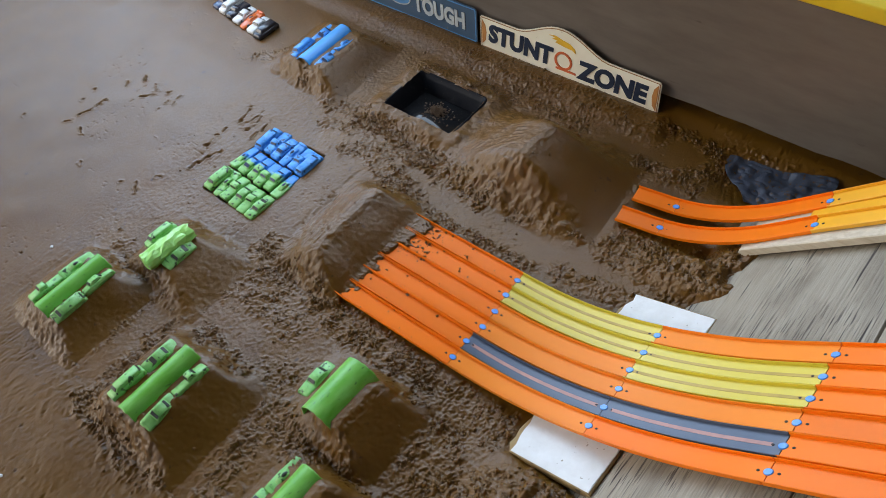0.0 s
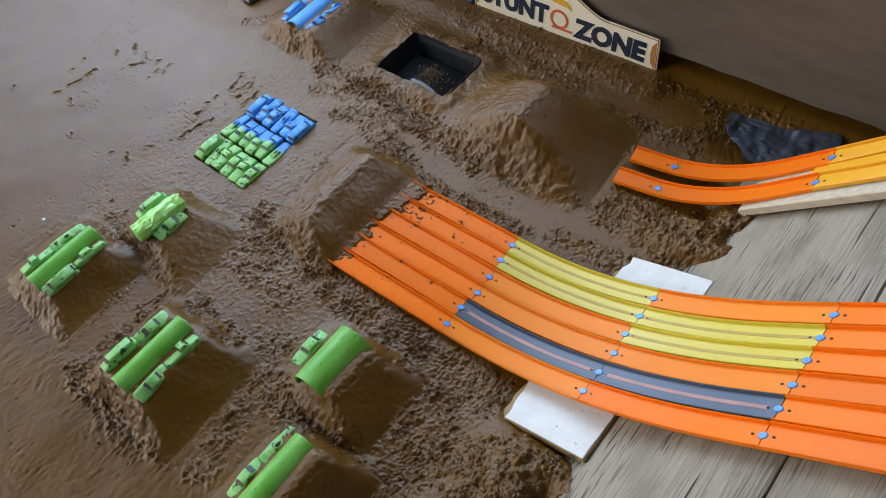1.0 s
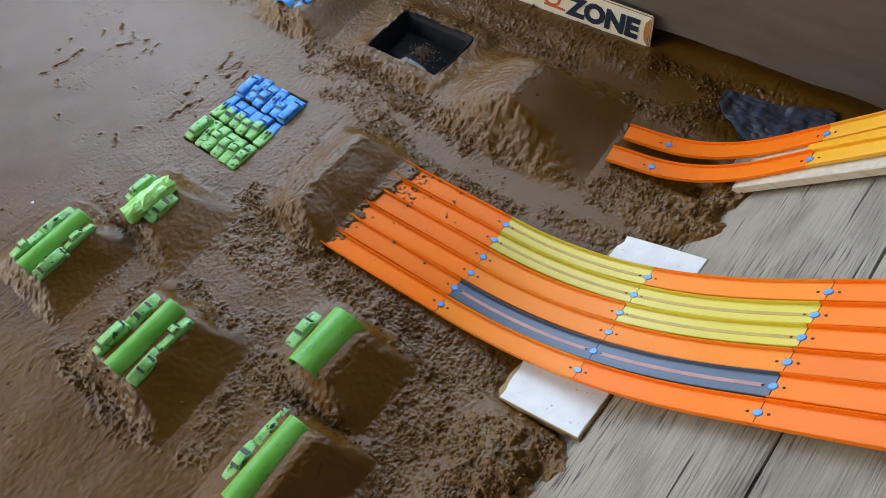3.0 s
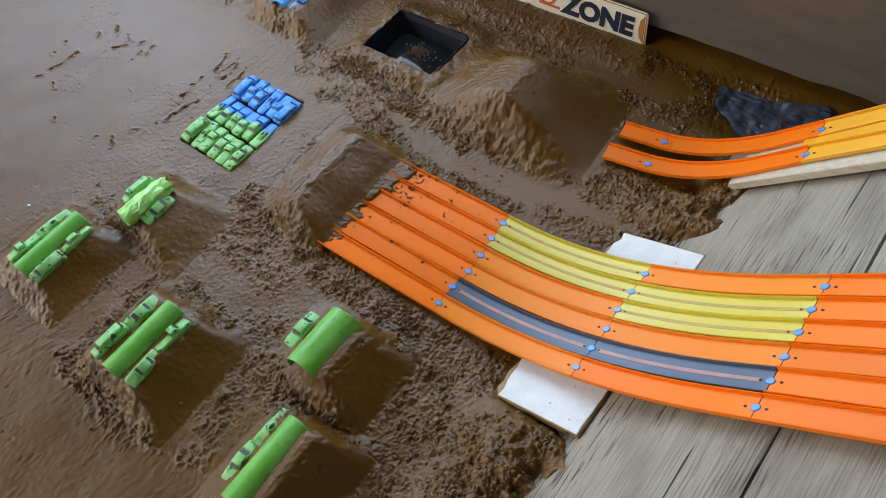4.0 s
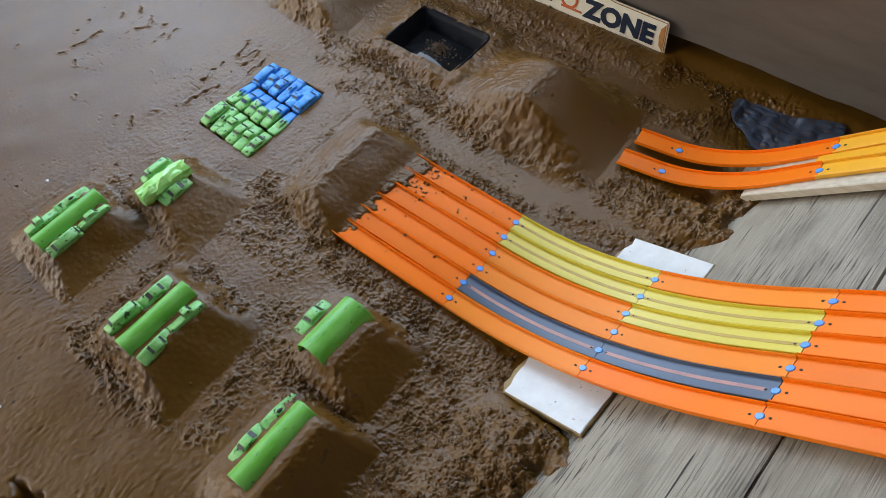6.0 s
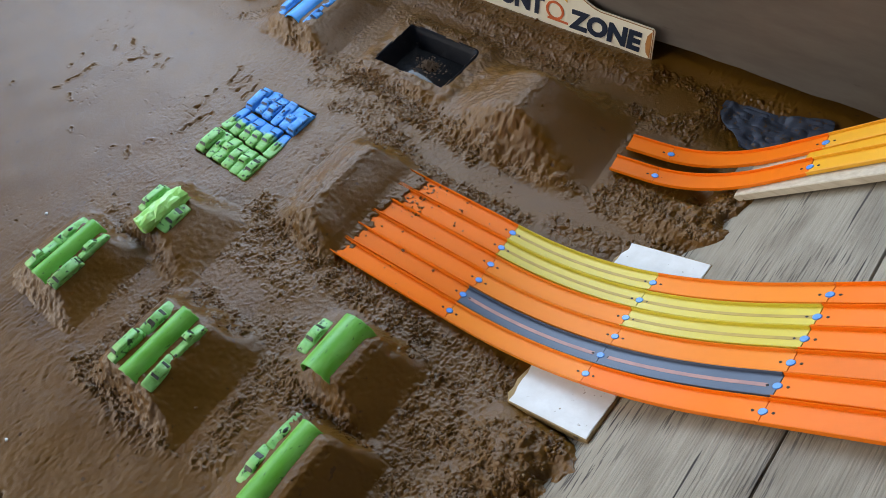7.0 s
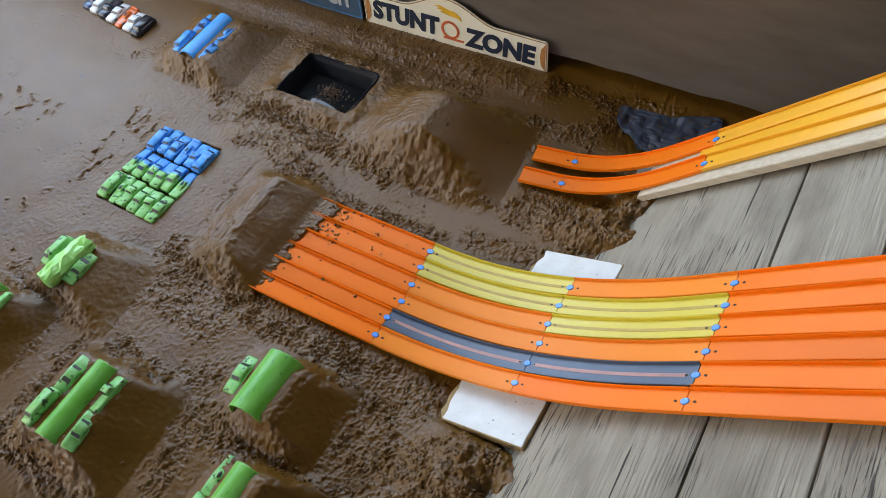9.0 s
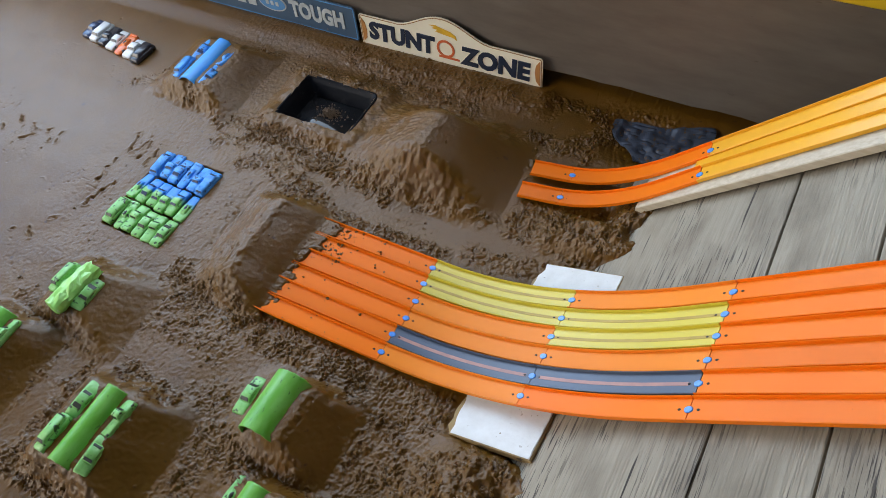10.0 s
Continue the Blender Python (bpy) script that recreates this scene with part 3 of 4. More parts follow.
def white_plank():
    tilt = math.degrees(math.atan2(0.057, 0.166))
    root = empty("white_plank", pose(0.186, 0.107, 0.012, 0, -tilt, -1.5), label="chipped white-painted wooden plank lying under the track", category="plank")
    rs = random.Random(3)
    rings, top = [], []
    n, w = 26, 0.176
    for k in range(n + 1):
        y = -0.197 + 0.392 * k / n
        a = 0.004 * rs.random() + (0.012 if k in (0, 25, 26) else 0) + (0.006 if k == 24 else 0)
        rings.append([(a, y, -0.016), (a - 0.002 * rs.random(), y, -0.002), (a + 0.002, y, 0.0), (w - 0.002, y, 0.0), (w, y, -0.002), (w, y, -0.016)])
    part("plank_core", loft(rings), RAWEDGE, root, "raw yellowish wooden edges", smooth=False)
    for k in range(n + 1):
        y = -0.195 + 0.388 * k / n
        a = 0.003 + 0.007 * rs.random() + (0.005 if k < 2 or k > 24 else 0)
        top.append([(a, y, -0.001), (a + 0.001, y, 0.0012), (w - 0.0025 - 0.002 * rs.random(), y, 0.0012), (w - 0.002, y, -0.001)])
    part("paint_coat", loft(top), WHITEPAINT, root, "chipped white paint", smooth=False)


white_plank()

# ---- tracks ----
LANE = 0.0415


def rail_profile(w):
    """Low side rail of the track, across and up, on the positive side."""
    h = w / 2
    return [(h - 0.0018, 0.0), (h - 0.0018, 0.0030), (h - 0.0015, 0.0068), (h - 0.0009, 0.0077), (h, 0.0072), (h, 0.0)]


def sweep(path, prof):
    rings = []
    for i, p in enumerate(path):
        a, b = Vector(path[max(i - 1, 0)]), Vector(path[min(i + 1, len(path) - 1)])
        t = (b - a).normalized()
        side = Vector((-t.y, t.x, 0)).normalized()
        up = t.cross(side)
        rings.append([tuple(Vector(p) + side * u + up * v) for u, v in prof])
    return loft(rings)


def wide_z(x):
    if x < 0.02:
        return 0.006
    if x < 0.50:
        return 0.006 + RAMP_SLOPE * (x - 0.02) ** 2 / 0.96
    return 0.006 + RAMP_SLOPE * 0.24 + RAMP_SLOPE * (x - 0.50)


def pair_z(x):
    x0, x1 = 0.14, 0.36
    if x < x0:
        return 0.010
    if x < x1:
        return 0.010 + RAMP_SLOPE * (x - x0) ** 2 / (2 * (x1 - x0))
    return 0.010 + RAMP_SLOPE * (x1 - x0) / 2 + RAMP_SLOPE * (x - x1)


def section(name, pathf, xa, xb, material, label, stripe=None, clip=True, group=""):
    """One track section from xa up to xb, with its coloured stripe and the clip at its lower end."""
    n = max(6, int((xb - xa) / 0.012))
    pts = [pathf(xa + (xb - xa) * i / n) for i in range(n + 1)]
    root = empty(name, label=label, category="toy track", group=group)
    w = 0.0398
    h = w / 2 - 0.0018
    part("track_floor", sweep(pts, [(-h, 0.0002), (-h, 0.0018), (h, 0.0018), (h, 0.0002)]), material, root, smooth=False)
    part("side_rail", sweep(pts, rail_profile(w)), material, root, smooth=False)
    part("side_rail", sweep(pts, [(-u, v) for u, v in reversed(rail_profile(w))]), material, root, smooth=False)
    if stripe:
        q = pts[1:-1] if stripe is PINKLINE else pts
        w = 0.0031 if stripe is PINKLINE else 0.0028
        part("stripe", sweep(q, [(-w, 0.0017), (-w, 0.0022), (w, 0.0022), (w, 0.0017)]), stripe, root, smooth=False)
    if clip:
        a, b = Vector(pathf(xb)), Vector(pathf(xb - 0.01))
        t = (a - b).normalized()
        side = Vector((-t.y, t.x, 0)).normalized()
        up = t.cross(side)
        fr = Matrix((t, side, up)).transposed().to_4x4()
        # no pin holes are cut: raised dark discs carry their shade as colour
        for nm, off, rx, ry, mt in (("clip", 0.0, 0.0074, 0.0056, BLUECLIP), ("pin_hole", -0.0155, 0.0026, 0.0019, HOLE_SHADE), ("pin_hole", 0.0155, 0.0026, 0.0019, HOLE_SHADE)):
            bm = bmesh.new()
            r = bmesh.ops.create_cone(bm, cap_ends=True, segments=20, radius1=1, radius2=0.86, depth=1)
            hgt = 0.0016 if nm == "clip" else 0.0006
            m = Matrix.Translation(a + t * off + up * (0.0019 + hgt / 2)) @ fr @ Matrix.Diagonal((rx, ry, hgt, 1))
            bmesh.ops.transform(bm, matrix=m, verts=bm.verts)
            part(nm, bm, mt, root, "small blue plastic clip" if nm == "clip" else "", smooth=False)
    return root


COLS = {"p": (PEACH, None, "peach-orange plastic toy track section"), "o": (ORANGE, None, "bright orange plastic toy track section"), "y": (LEMON, OLIVELINE, "translucent lemon-yellow toy track section with a centre line"),
        "g": (GREYTRACK, PINKLINE, "slate-grey toy track section with a salmon stripe")}
for lane, kinds in enumerate(("opoo", "oggo", "oppo", "opyo", "oyyo", "oypo")):
    rs = random.Random(lane + 20)
    yc = lane * LANE
    f = lambda x, yc=yc: (x, yc + 0.0007 * math.sin(9 * x + yc * 80), wide_z(x))
    first, second = ((0.0, -0.003), (0.0, 0.0), (0.006, 0.002), (0.004, -0.002), (-0.001, 0.0), (-0.003, 0.002))[lane]
    ends = (-0.315, first, 0.291 + second, 0.547, 0.78)
    for s, k in enumerate(kinds):
        mt, st, lb = COLS[k]
        section("track_section", f, ends[s] + 0.0006, ends[s + 1] - 0.0006, mt, lb, st, clip=s < 3, group="six-lane track")
        if s == 3:
            section("track_section", f, ends[4] + 0.0006, 0.99, mt, lb, st, clip=False, group="six-lane track")


def pair_f(off):
    """Centre line of a lane of the upper pair; the near lane bends away from the far one on the plank."""
    bend = 0.065 if off == 0 else 0.0
    return lambda x: (x, 0.469 + off + 0.13 * (x - 0.157) - bend * max(0.0, x - 0.418), pair_z(x))


for off in (0.0, 0.0655):
    f = pair_f(off)
    section("track_section", f, 0.07, 0.157, ORANGE, "bright orange plastic toy track section ending in sand", group="two-lane track")
    section("track_section", f, 0.158, 0.4175, ORANGE, "bright orange curved plastic toy track section", group="two-lane track")
    section("track_section", f, 0.4185, 0.70, AMBER, "amber yellow plastic toy track section on the plank", clip=False, group="two-lane track")
    section("track_section", f, 0.701, 0.99, AMBER, "amber yellow plastic toy track section on the plank", clip=False, group="two-lane track")
near_f, far_f = pair_f(0.0), pair_f(0.0655)
rings = []
for i in range(31):
    x = 0.40 + 0.59 * i / 30
    y0, y1, z0 = near_f(x)[1] + 0.0208, far_f(x)[1] - 0.0208, pair_z(x)
    rings.append([(x, y0, z0 - 0.0005), (x, y0, z0 + 0.003), (x, y1, z0 + 0.003), (x, y1, z0 - 0.0005)])
tagged(obj("track_spacer", loft(rings), AMBER, smooth=False), label="amber yellow plastic strip between two tracks", category="toy track")


def track_plank():
    """Tapered plank that carries the two-lane track up the ramp."""
    rings = []
    for i in range(31):
        x = 0.318 + 0.68 * i / 30
        y0, y1 = 0.457 + 0.025 * (x - 0.318), 0.590 + 0.135 * (x - 0.318)
        t = RAMP_SLOPE * (x - RAMP_X)
        a = 0.0308
        rings.append([(x, y0, t + a - 0.019), (x, y0 + 0.001, t + a - 0.002), (x, y0 + 0.003, t + a), (x, y1 - 0.003, t + a), (x, y1, t + a - 0.002), (x, y1, t + a - 0.019)])
    root = empty("track_plank", label="pale bare wooden plank carrying the yellow track", category="plank")
    part("plank_body", loft(rings), PALEWOOD, root, smooth=False)
    for x in (0.45, 0.85):
        t = RAMP_SLOPE * (x - RAMP_X)
        part("batten", loft([[(x + d, y, t + RAMP_SLOPE * d + v) for d, v in ((0, 0.0005), (0.03, 0.0005), (0.03, 0.0117), (0, 0.0117))] for y in (0.50, 0.58)]), PALEWOOD, root, smooth=False)


track_plank()

# ---- toy cars ----


def car_ring(y, w, zb, zt, taper=0.75, n=5):
    """Across a car: upright sides that round over to a narrower top."""
    h, t = w / 2, w / 2 * taper
    r = [(h, y, zb), (h, y, zb + 0.55 * (zt - zb))]
    for i in range(1, n):
        a = math.pi / 2 * i / n
        r.append((t + (h - t) * math.cos(a), y, zb + (zt - zb) * (0.55 + 0.45 * math.sin(a))))
    r.append((t * 0.5, y, zt + 0.0004))
    return r + [(-x, yy, z) for x, yy, z in reversed(r)]


SHAPES = {
    # body: along, half-part of width, top; cabin: along, width, top
    "coupe": ([(-.036, .82, .007), (-.034, .95, .0095), (-.02, 1, .0115), (.004, 1, .0125), (.022, 1, .0125), (.034, .94, .0115), (.036, .82, .009)],
              [(-.016, .86, .0115), (-.007, .80, .0185), (.008, .78, .0195), (.022, .82, .0125)]),
    "van": ([(-.036, .85, .008), (-.034, .97, .012), (-.02, 1, .0135), (.02, 1, .0135), (.034, .97, .0135), (.036, .88, .012)],
            [(-.026, .88, .0135), (-.018, .84, .0215), (.028, .84, .022), (.033, .86, .0135)]),
    "racer": ([(-.037, .55, .005), (-.034, .75, .007), (-.018, .85, .0095), (.0, 1, .0105), (.022, 1, .012), (.034, .95, .0135), (.037, .85, .011)],
              [(-.010, .52, .0105), (-.003, .48, .0165), (.008, .46, .017), (.020, .5, .0115)]),
    "truck": ([(-.036, .86, .009), (-.034, .96, .0125), (-.018, 1, .014), (.0, 1, .0135), (.004, 1, .0115), (.034, .98, .0115), (.036, .92, .0105)],
              [(-.016, .88, .014), (-.010, .84, .0215), (.002, .84, .0215), (.005, .86, .0115)]),
    "sedan": ([(-.035, .84, .007), (-.032, .96, .0105), (-.018, 1, .012), (.02, 1, .0122), (.032, .96, .0115), (.035, .85, .0085)],
              [(-.014, .86, .012), (-.006, .80, .0195), (.012, .80, .0195), (.020, .84, .0122)]),
}


def toy_car(shape, paint, glass, label, m, wheels=False, group=""):
    root = empty("toy_car", m, label=label, category="toy car", group=group)
    body, cab = SHAPES[shape]
    w = 0.0315
    part("body", loft([car_ring(y, w * k, 0.0005, zt, 0.82) for y, k, zt in body]), paint, root)
    cabin = part("cabin", loft([car_ring(y, w * k, 0.006, zt, 0.8) for y, k, zt in cab]), paint, root)
    (y0, k0, z0), (y1, k1, z1), (y2, k2, z2), (y3, k3, z3) = cab

    def pane(name, pts, lift):
        bm = bmesh.new()
        a = [bm.verts.new(p) for p in pts]
        b = [bm.verts.new(tuple(Vector(p) + Vector(lift))) for p in pts]
        bm.faces.new(b)
        for i in range(4):
            bm.faces.new((a[i], a[(i + 1) % 4], b[(i + 1) % 4], b[i]))
        part(name, bm, glass, cabin, smooth=False)

    f = 0.30 * w
    lerp = lambda a, b, t: a + (b - a) * t
    if shape != "racer":
        ya, yb, za, zb = lerp(y0, y1, .25), lerp(y0, y1, .85), lerp(z0, z1, .25), lerp(z0, z1, .85)
        pane("windscreen", [(-f, ya, za), (f, ya, za), (f * .9, yb, zb), (-f * .9, yb, zb)], (0, -.0006, .0012))
        ya, yb, za, zb = lerp(y3, y2, .25), lerp(y3, y2, .8), lerp(z3, z2, .25), lerp(z3, z2, .8)
        pane("rear_window", [(-f, ya, za), (f, ya, za), (f * .9, yb, zb), (-f * .9, yb, zb)], (0, .0006, .0012))
        for s in (-1, 1):
            xx = s * w * k1 * .475
            pane("side_window", [(xx, lerp(y1, y2, .05), z1 * .66), (xx, lerp(y1, y2, .92), z1 * .66), (xx * .93, lerp(y1, y2, .86), z1 * .90), (xx * .93, lerp(y1, y2, .15), z1 * .90)], (s * .0007, 0, .0004))
    else:
        bm = bmesh.new()
        bmesh.ops.create_uvsphere(bm, u_segments=12, v_segments=8, radius=1)
        bmesh.ops.transform(bm, matrix=Matrix.Translation((0, .002, .0150)) @ Matrix.Diagonal((.0052, .0075, .0032, 1)), verts=bm.verts)
        part("canopy", bm, glass, cabin)
        part("rear_wing", bm_box(-.0125, .0125, .031, .037, .0135, .0152, bevel=.0005), paint, root)
    if wheels:
        for sx in (-1, 1):
            for yy in (-.022, .022):
                bm = bmesh.new()
                bmesh.ops.create_cone(bm, cap_ends=True, segments=14, radius1=.0055, radius2=.0055, depth=.004,
                                      matrix=Matrix.Translation((sx * .0135, yy, .0045)) @ Matrix.Rotation(math.pi / 2, 4, "Y"))
                part("wheel", bm, TYRE, root, "small black wheel")
    return root


KINDS = ["coupe", "van", "sedan", "racer", "truck"]
rs = random.Random(11)

# packed field of half-buried cars: three rows of six
for row, (paint, glass, col) in enumerate(((GREENCAR, GLASSDARK, "green"), (TWOTONE, GLASSBLUE, "half green, half blue"), (BLUECAR, GLASSBLUE, "blue"))):
    for k in range(6):
        x = -0.742 + 0.0298 * k + 0.002 * row + rs.uniform(-.001, .001)
        y = 0.062 + 0.0790 * row - 0.002 * k + rs.uniform(-.003, .003)
        z = -0.0050 + 0.002 * rs.random()
        toy_car(KINDS[(k * 2 + row * 3 + rs.randint(0, 1)) % 5], paint, glass, col + " spray-painted toy car packed into the sand",
                pose(x, y, z, rs.uniform(-3, 3), rs.uniform(-4, 4), rs.uniform(-4, 4) + (180 if rs.random() < .5 else 0)) @ Matrix.Diagonal((0.88, 1.0, 0.85, 1)), group="field of buried cars")


def pipe(x, y, z, r, length, paint, label, yaw=0.0, seed=1):
    """A plastic tube, open at both ends, a little ragged."""
    g = random.Random(seed)
    n, outer, inner = 40, [], []
    jag = [g.uniform(0, .0015) for _ in range(n)]
    rings = []
    for rr, ends in ((r, (0, .02, .06, .5, .94, .98, 1)), (r - .0028, (1, .5, 0))):
        for e in ends:
            rings.append([((rr + .0003 * math.sin(5 * math.pi * e + i)) * math.cos(2 * math.pi * i / n), (e - .5) * length + (jag[i] if e == 0 else -jag[i] if e == 1 else 0), rr * math.sin(2 * math.pi * i / n)) for i in range(n)])
    rings.append(rings[0])
    bm = loft(rings, cap=False)
    bmesh.ops.remove_doubles(bm, verts=bm.verts, dist=1e-6)
    ob = obj("pipe", bm, paint)
    ob.matrix_basis = pose(x, y, z, 0, 0, yaw)
    return tagged(ob, label=label, category="pipe")


def car_on(x, y, tilt, paint, glass, col, shape, dz=0.0, flip=False, size=1.03):
    toy_car(shape, paint, glass, col + " spray-painted toy car pressed into the jump beside a pipe",
            pose(x, y, float(sand_z(x, y)[0]) + dz - 0.0055, 0, tilt, (180 if flip else 0) + rs.uniform(-3, 3)) @ Matrix.Diagonal((0.86 * size, size, 0.95, 1)), group="cars beside the pipes")


# jump with the long green pipe and two cars on either side
pipe(-0.388, -0.365, 0.036, 0.0275, 0.158, GREENPIPE, "green spray-painted pipe on top of a sand jump", seed=1)
car_on(-0.435, -0.404, -14, GREENCAR, GLASSDARK, "green", "van", -.002)
car_on(-0.434, -0.330, -14, GREENCAR, GLASSDARK, "green", "coupe", -.002, True)
car_on(-0.343, -0.404, 20, GREENCAR, GLASSDARK, "green", "sedan", -.003)
car_on(-0.343, -0.330, 20, GREENCAR, GLASSDARK, "green", "truck", -.003, True)
# the outer green pipe
pipe(-0.732, -0.330, 0.030, 0.0265, 0.158, GREENPIPE, "green spray-painted pipe with scuffs on a sand jump", seed=2)
car_on(-0.771, -0.368, -14, GREENCAR, GLASSDARK, "green", "truck", -.002)
car_on(-0.769, -0.294, -14, GREENCAR, GLASSDARK, "green", "racer", -.002, True)
car_on(-0.692, -0.368, 22, GREENCAR, GLASSDARK, "pale green", "van", -.003)
car_on(-0.692, -0.294, 22, GREENCAR, GLASSDARK, "pale green", "sedan", -.003, True)
# short pipe with one car
pipe(-0.099, -0.187, 0.029, 0.042, 0.122, GREENPIPE, "short green spray-painted pipe half covered with sand", seed=3)
car_on(-0.174, -0.181, -10, GREENCAR, GLASSDARK, "green", "sedan", -.001, size=1.13)
# half-buried pipe with two cars
pipe(-0.032, -0.398, 0.036, 0.031, 0.160, GREENPIPE, "green spray-painted pipe half buried in a sand jump", seed=4)
car_on(-0.089, -0.420, -8, GREENCAR, GLASSDARK, "green", "coupe", -.003)
car_on(-0.086, -0.346, -8, GREENCAR, GLASSDARK, "green", "racer", -.003, True)
# the blue jump
pipe(-0.822, 0.512, 0.036, 0.027, 0.158, BLUEPIPE, "bright blue spray-painted pipe on a sand jump", seed=5)
car_on(-0.862, 0.474, -14, BLUECAR, GLASSBLUE, "blue", "van", -.006)
car_on(-0.860, 0.550, -14, BLUECAR, GLASSBLUE, "blue", "coupe", -.006, True)
car_on(-0.779, 0.474, 20, BLUECAR, GLASSBLUE, "blue", "sedan", -.006)
car_on(-0.779, 0.550, 20, BLUECAR, GLASSBLUE, "blue", "racer", -.006, True)


def crumpled_roll(x, y, z):
    g = random.Random(9)
    rings, n = [], 18
    for k in range(12):
        e = k / 11
        r = 0.021 * (1 - 0.25 * abs(e - .5))
        rings.append([(r * (1.2 + g.uniform(-.15, .15)) * math.cos(2 * math.pi * i / n), (e - .5) * .112 + g.uniform(-.004, .004), r * (.9 + g.uniform(-.16, .16)) * math.sin(2 * math.pi * i / n)) for i in range(n)])
    ob = obj("crumpled_roll", loft(rings), LIMEFILM, smooth=False)
    ob.matrix_basis = pose(x, y, z, 0, 0, -6)
    tagged(ob, label="crumpled bright lime-green roll lying on a sand jump", category="roll")


crumpled_roll(-0.637, -0.150, 0.046)
car_on(-0.676, -0.140, -14, GREENCAR, GLASSDARK, "pale green", "van", 0)
car_on(-0.607, -0.150, 20, GREENCAR, GLASSDARK, "pale green", "coupe", 0)

# row of loose cars far out on the sand
for k, (paint, kind, col) in enumerate(((NAVYCAR, "sedan", "navy blue"), (WHITECAR, "van", "white"), (BLACKCAR, "truck", "black"), (WHITECAR, "coupe", "white"), (ORANGECAR, "racer", "orange"), (WHITECAR, "sedan", "silver-white"), (BLACKCAR, "van", "black and white"))):
    x, y = -1.275 + 0.036 * k, 0.545 - 0.006 * k
    toy_car(kind, paint, CARGLASS, col + " toy car parked in a row on the sand", pose(x, y, float(sand_z(x, y)[0]) + .001, 0, 0, rs.uniform(-5, 5)), wheels=True, group="parked row of cars")

# ---- tray sunk in the sand ----


def rounded(x0, x1, y0, y1, r, z, n=5):
    pts = []
    for cx, cy, a0 in ((x1 - r, y1 - r, 0), (x0 + r, y1 - r, 90), (x0 + r, y0 + r, 180), (x1 - r, y0 + r, 270)):
        for i in range(n + 1):
            a = radians(a0 + 90 * i / n)
            pts.append((cx + r * math.cos(a), cy + r * math.sin(a), z))
    return pts


def tray():
    x0, x1, y0, y1 = TRAY
    zt = 0.0175
    root = empty("tray", label="black plastic tray sunk into the sand", category="tray")
    lev = [(0.0, zt - .006, .018), (0.0, zt - .001, .018), (-.003, zt, .016), (-.005, zt - .001, .015), (-.010, zt - .012, .015), (-.012, zt - .014, .014), (-.020, zt - .052, .012), (-.024, zt - .055, .010)]
    rings = [rounded(x0 - d, x1 + d, y0 - d, y1 + d, r, z) for d, z, r in lev]
    bm = loft(rings, cap=False)
    bm.verts.ensure_lookup_table()
    bm.faces.new(bm.verts[-len(rings[0]):])
    part("shell", bm, BLACKPLASTIC, root)
    w = loft([rounded(x0 + .021, x1 - .021, y0 + .021, y1 - .021, .010, zt - .0495), rounded(x0 + .021, x1 - .021, y0 + .021, y1 - .021, .010, zt - .048)])
    tagged(obj("water", w, WATER), label="shallow dark water in the tray", category="water")
    bm = bmesh.new()
    g = random.Random(5)
    for k in range(420):
        a, d = g.uniform(0, 6.28), abs(g.gauss(0, .016))
        s = g.uniform(.0008, .0030)
        r = bmesh.ops.create_icosphere(bm, subdivisions=1, radius=s, matrix=Matrix.Translation((-0.478 + d * 1.3 * math.cos(a), 0.532 + d * math.sin(a), zt - .049 + max(0, .018 - d * .8) * g.random())))
        for v in r["verts"]:
            v.co += Vector((g.uniform(-1, 1), g.uniform(-1, 1), g.uniform(-1, 1))) * s * .3
    tagged(obj("soil_clump", bm, CRUMB, smooth=False), label="clump of brown soil lying in the tray's water", category="soil")


tray()

# ---- signs ----


def lettering(name, text, size, x, z, material, parent, width, depth=0.0012, bold=0.0, shear=0.0):
    """Raised letters facing the viewer on the south side, scaled to a width."""
    c = bpy.data.curves.new(name, "FONT")
    c.body, c.size, c.extrude, c.offset, c.shear, c.resolution_u = text, size, depth, bold, shear, 3
    tmp = new("tmp_text", c)
    bpy.context.view_layer.update()
    me = bpy.data.meshes.new_from_object(tmp.evaluated_get(bpy.context.evaluated_depsgraph_get()))
    bpy.data.objects.remove(tmp)
    xs = [v.co.x for v in me.vertices]
    k = width / (max(xs) - min(xs))
    me.transform(Matrix.Translation((x, 0, z)) @ Matrix.Rotation(math.pi / 2, 4, "X") @ Matrix.Diagonal((k, 1, 1, 1)) @ Matrix.Translation((-min(xs), 0, 0)))
    me.materials.clear()
    me.materials.append(material)
    ob = new(name, me)
    ob.parent = parent
    return ob


def inset(pts, d):
    """The outline drawn in by d."""
    n, out = len(pts), []
    for i in range(n):
        p, q, r = Vector(pts[i - 1]), Vector(pts[i]), Vector(pts[(i + 1) % n])
        a, b = (q - p).normalized(), (r - q).normalized()
        nrm = (Vector((-a.y, a.x)) + Vector((-b.y, b.x))).normalized()
        out.append(tuple(q + nrm * d))
    return out


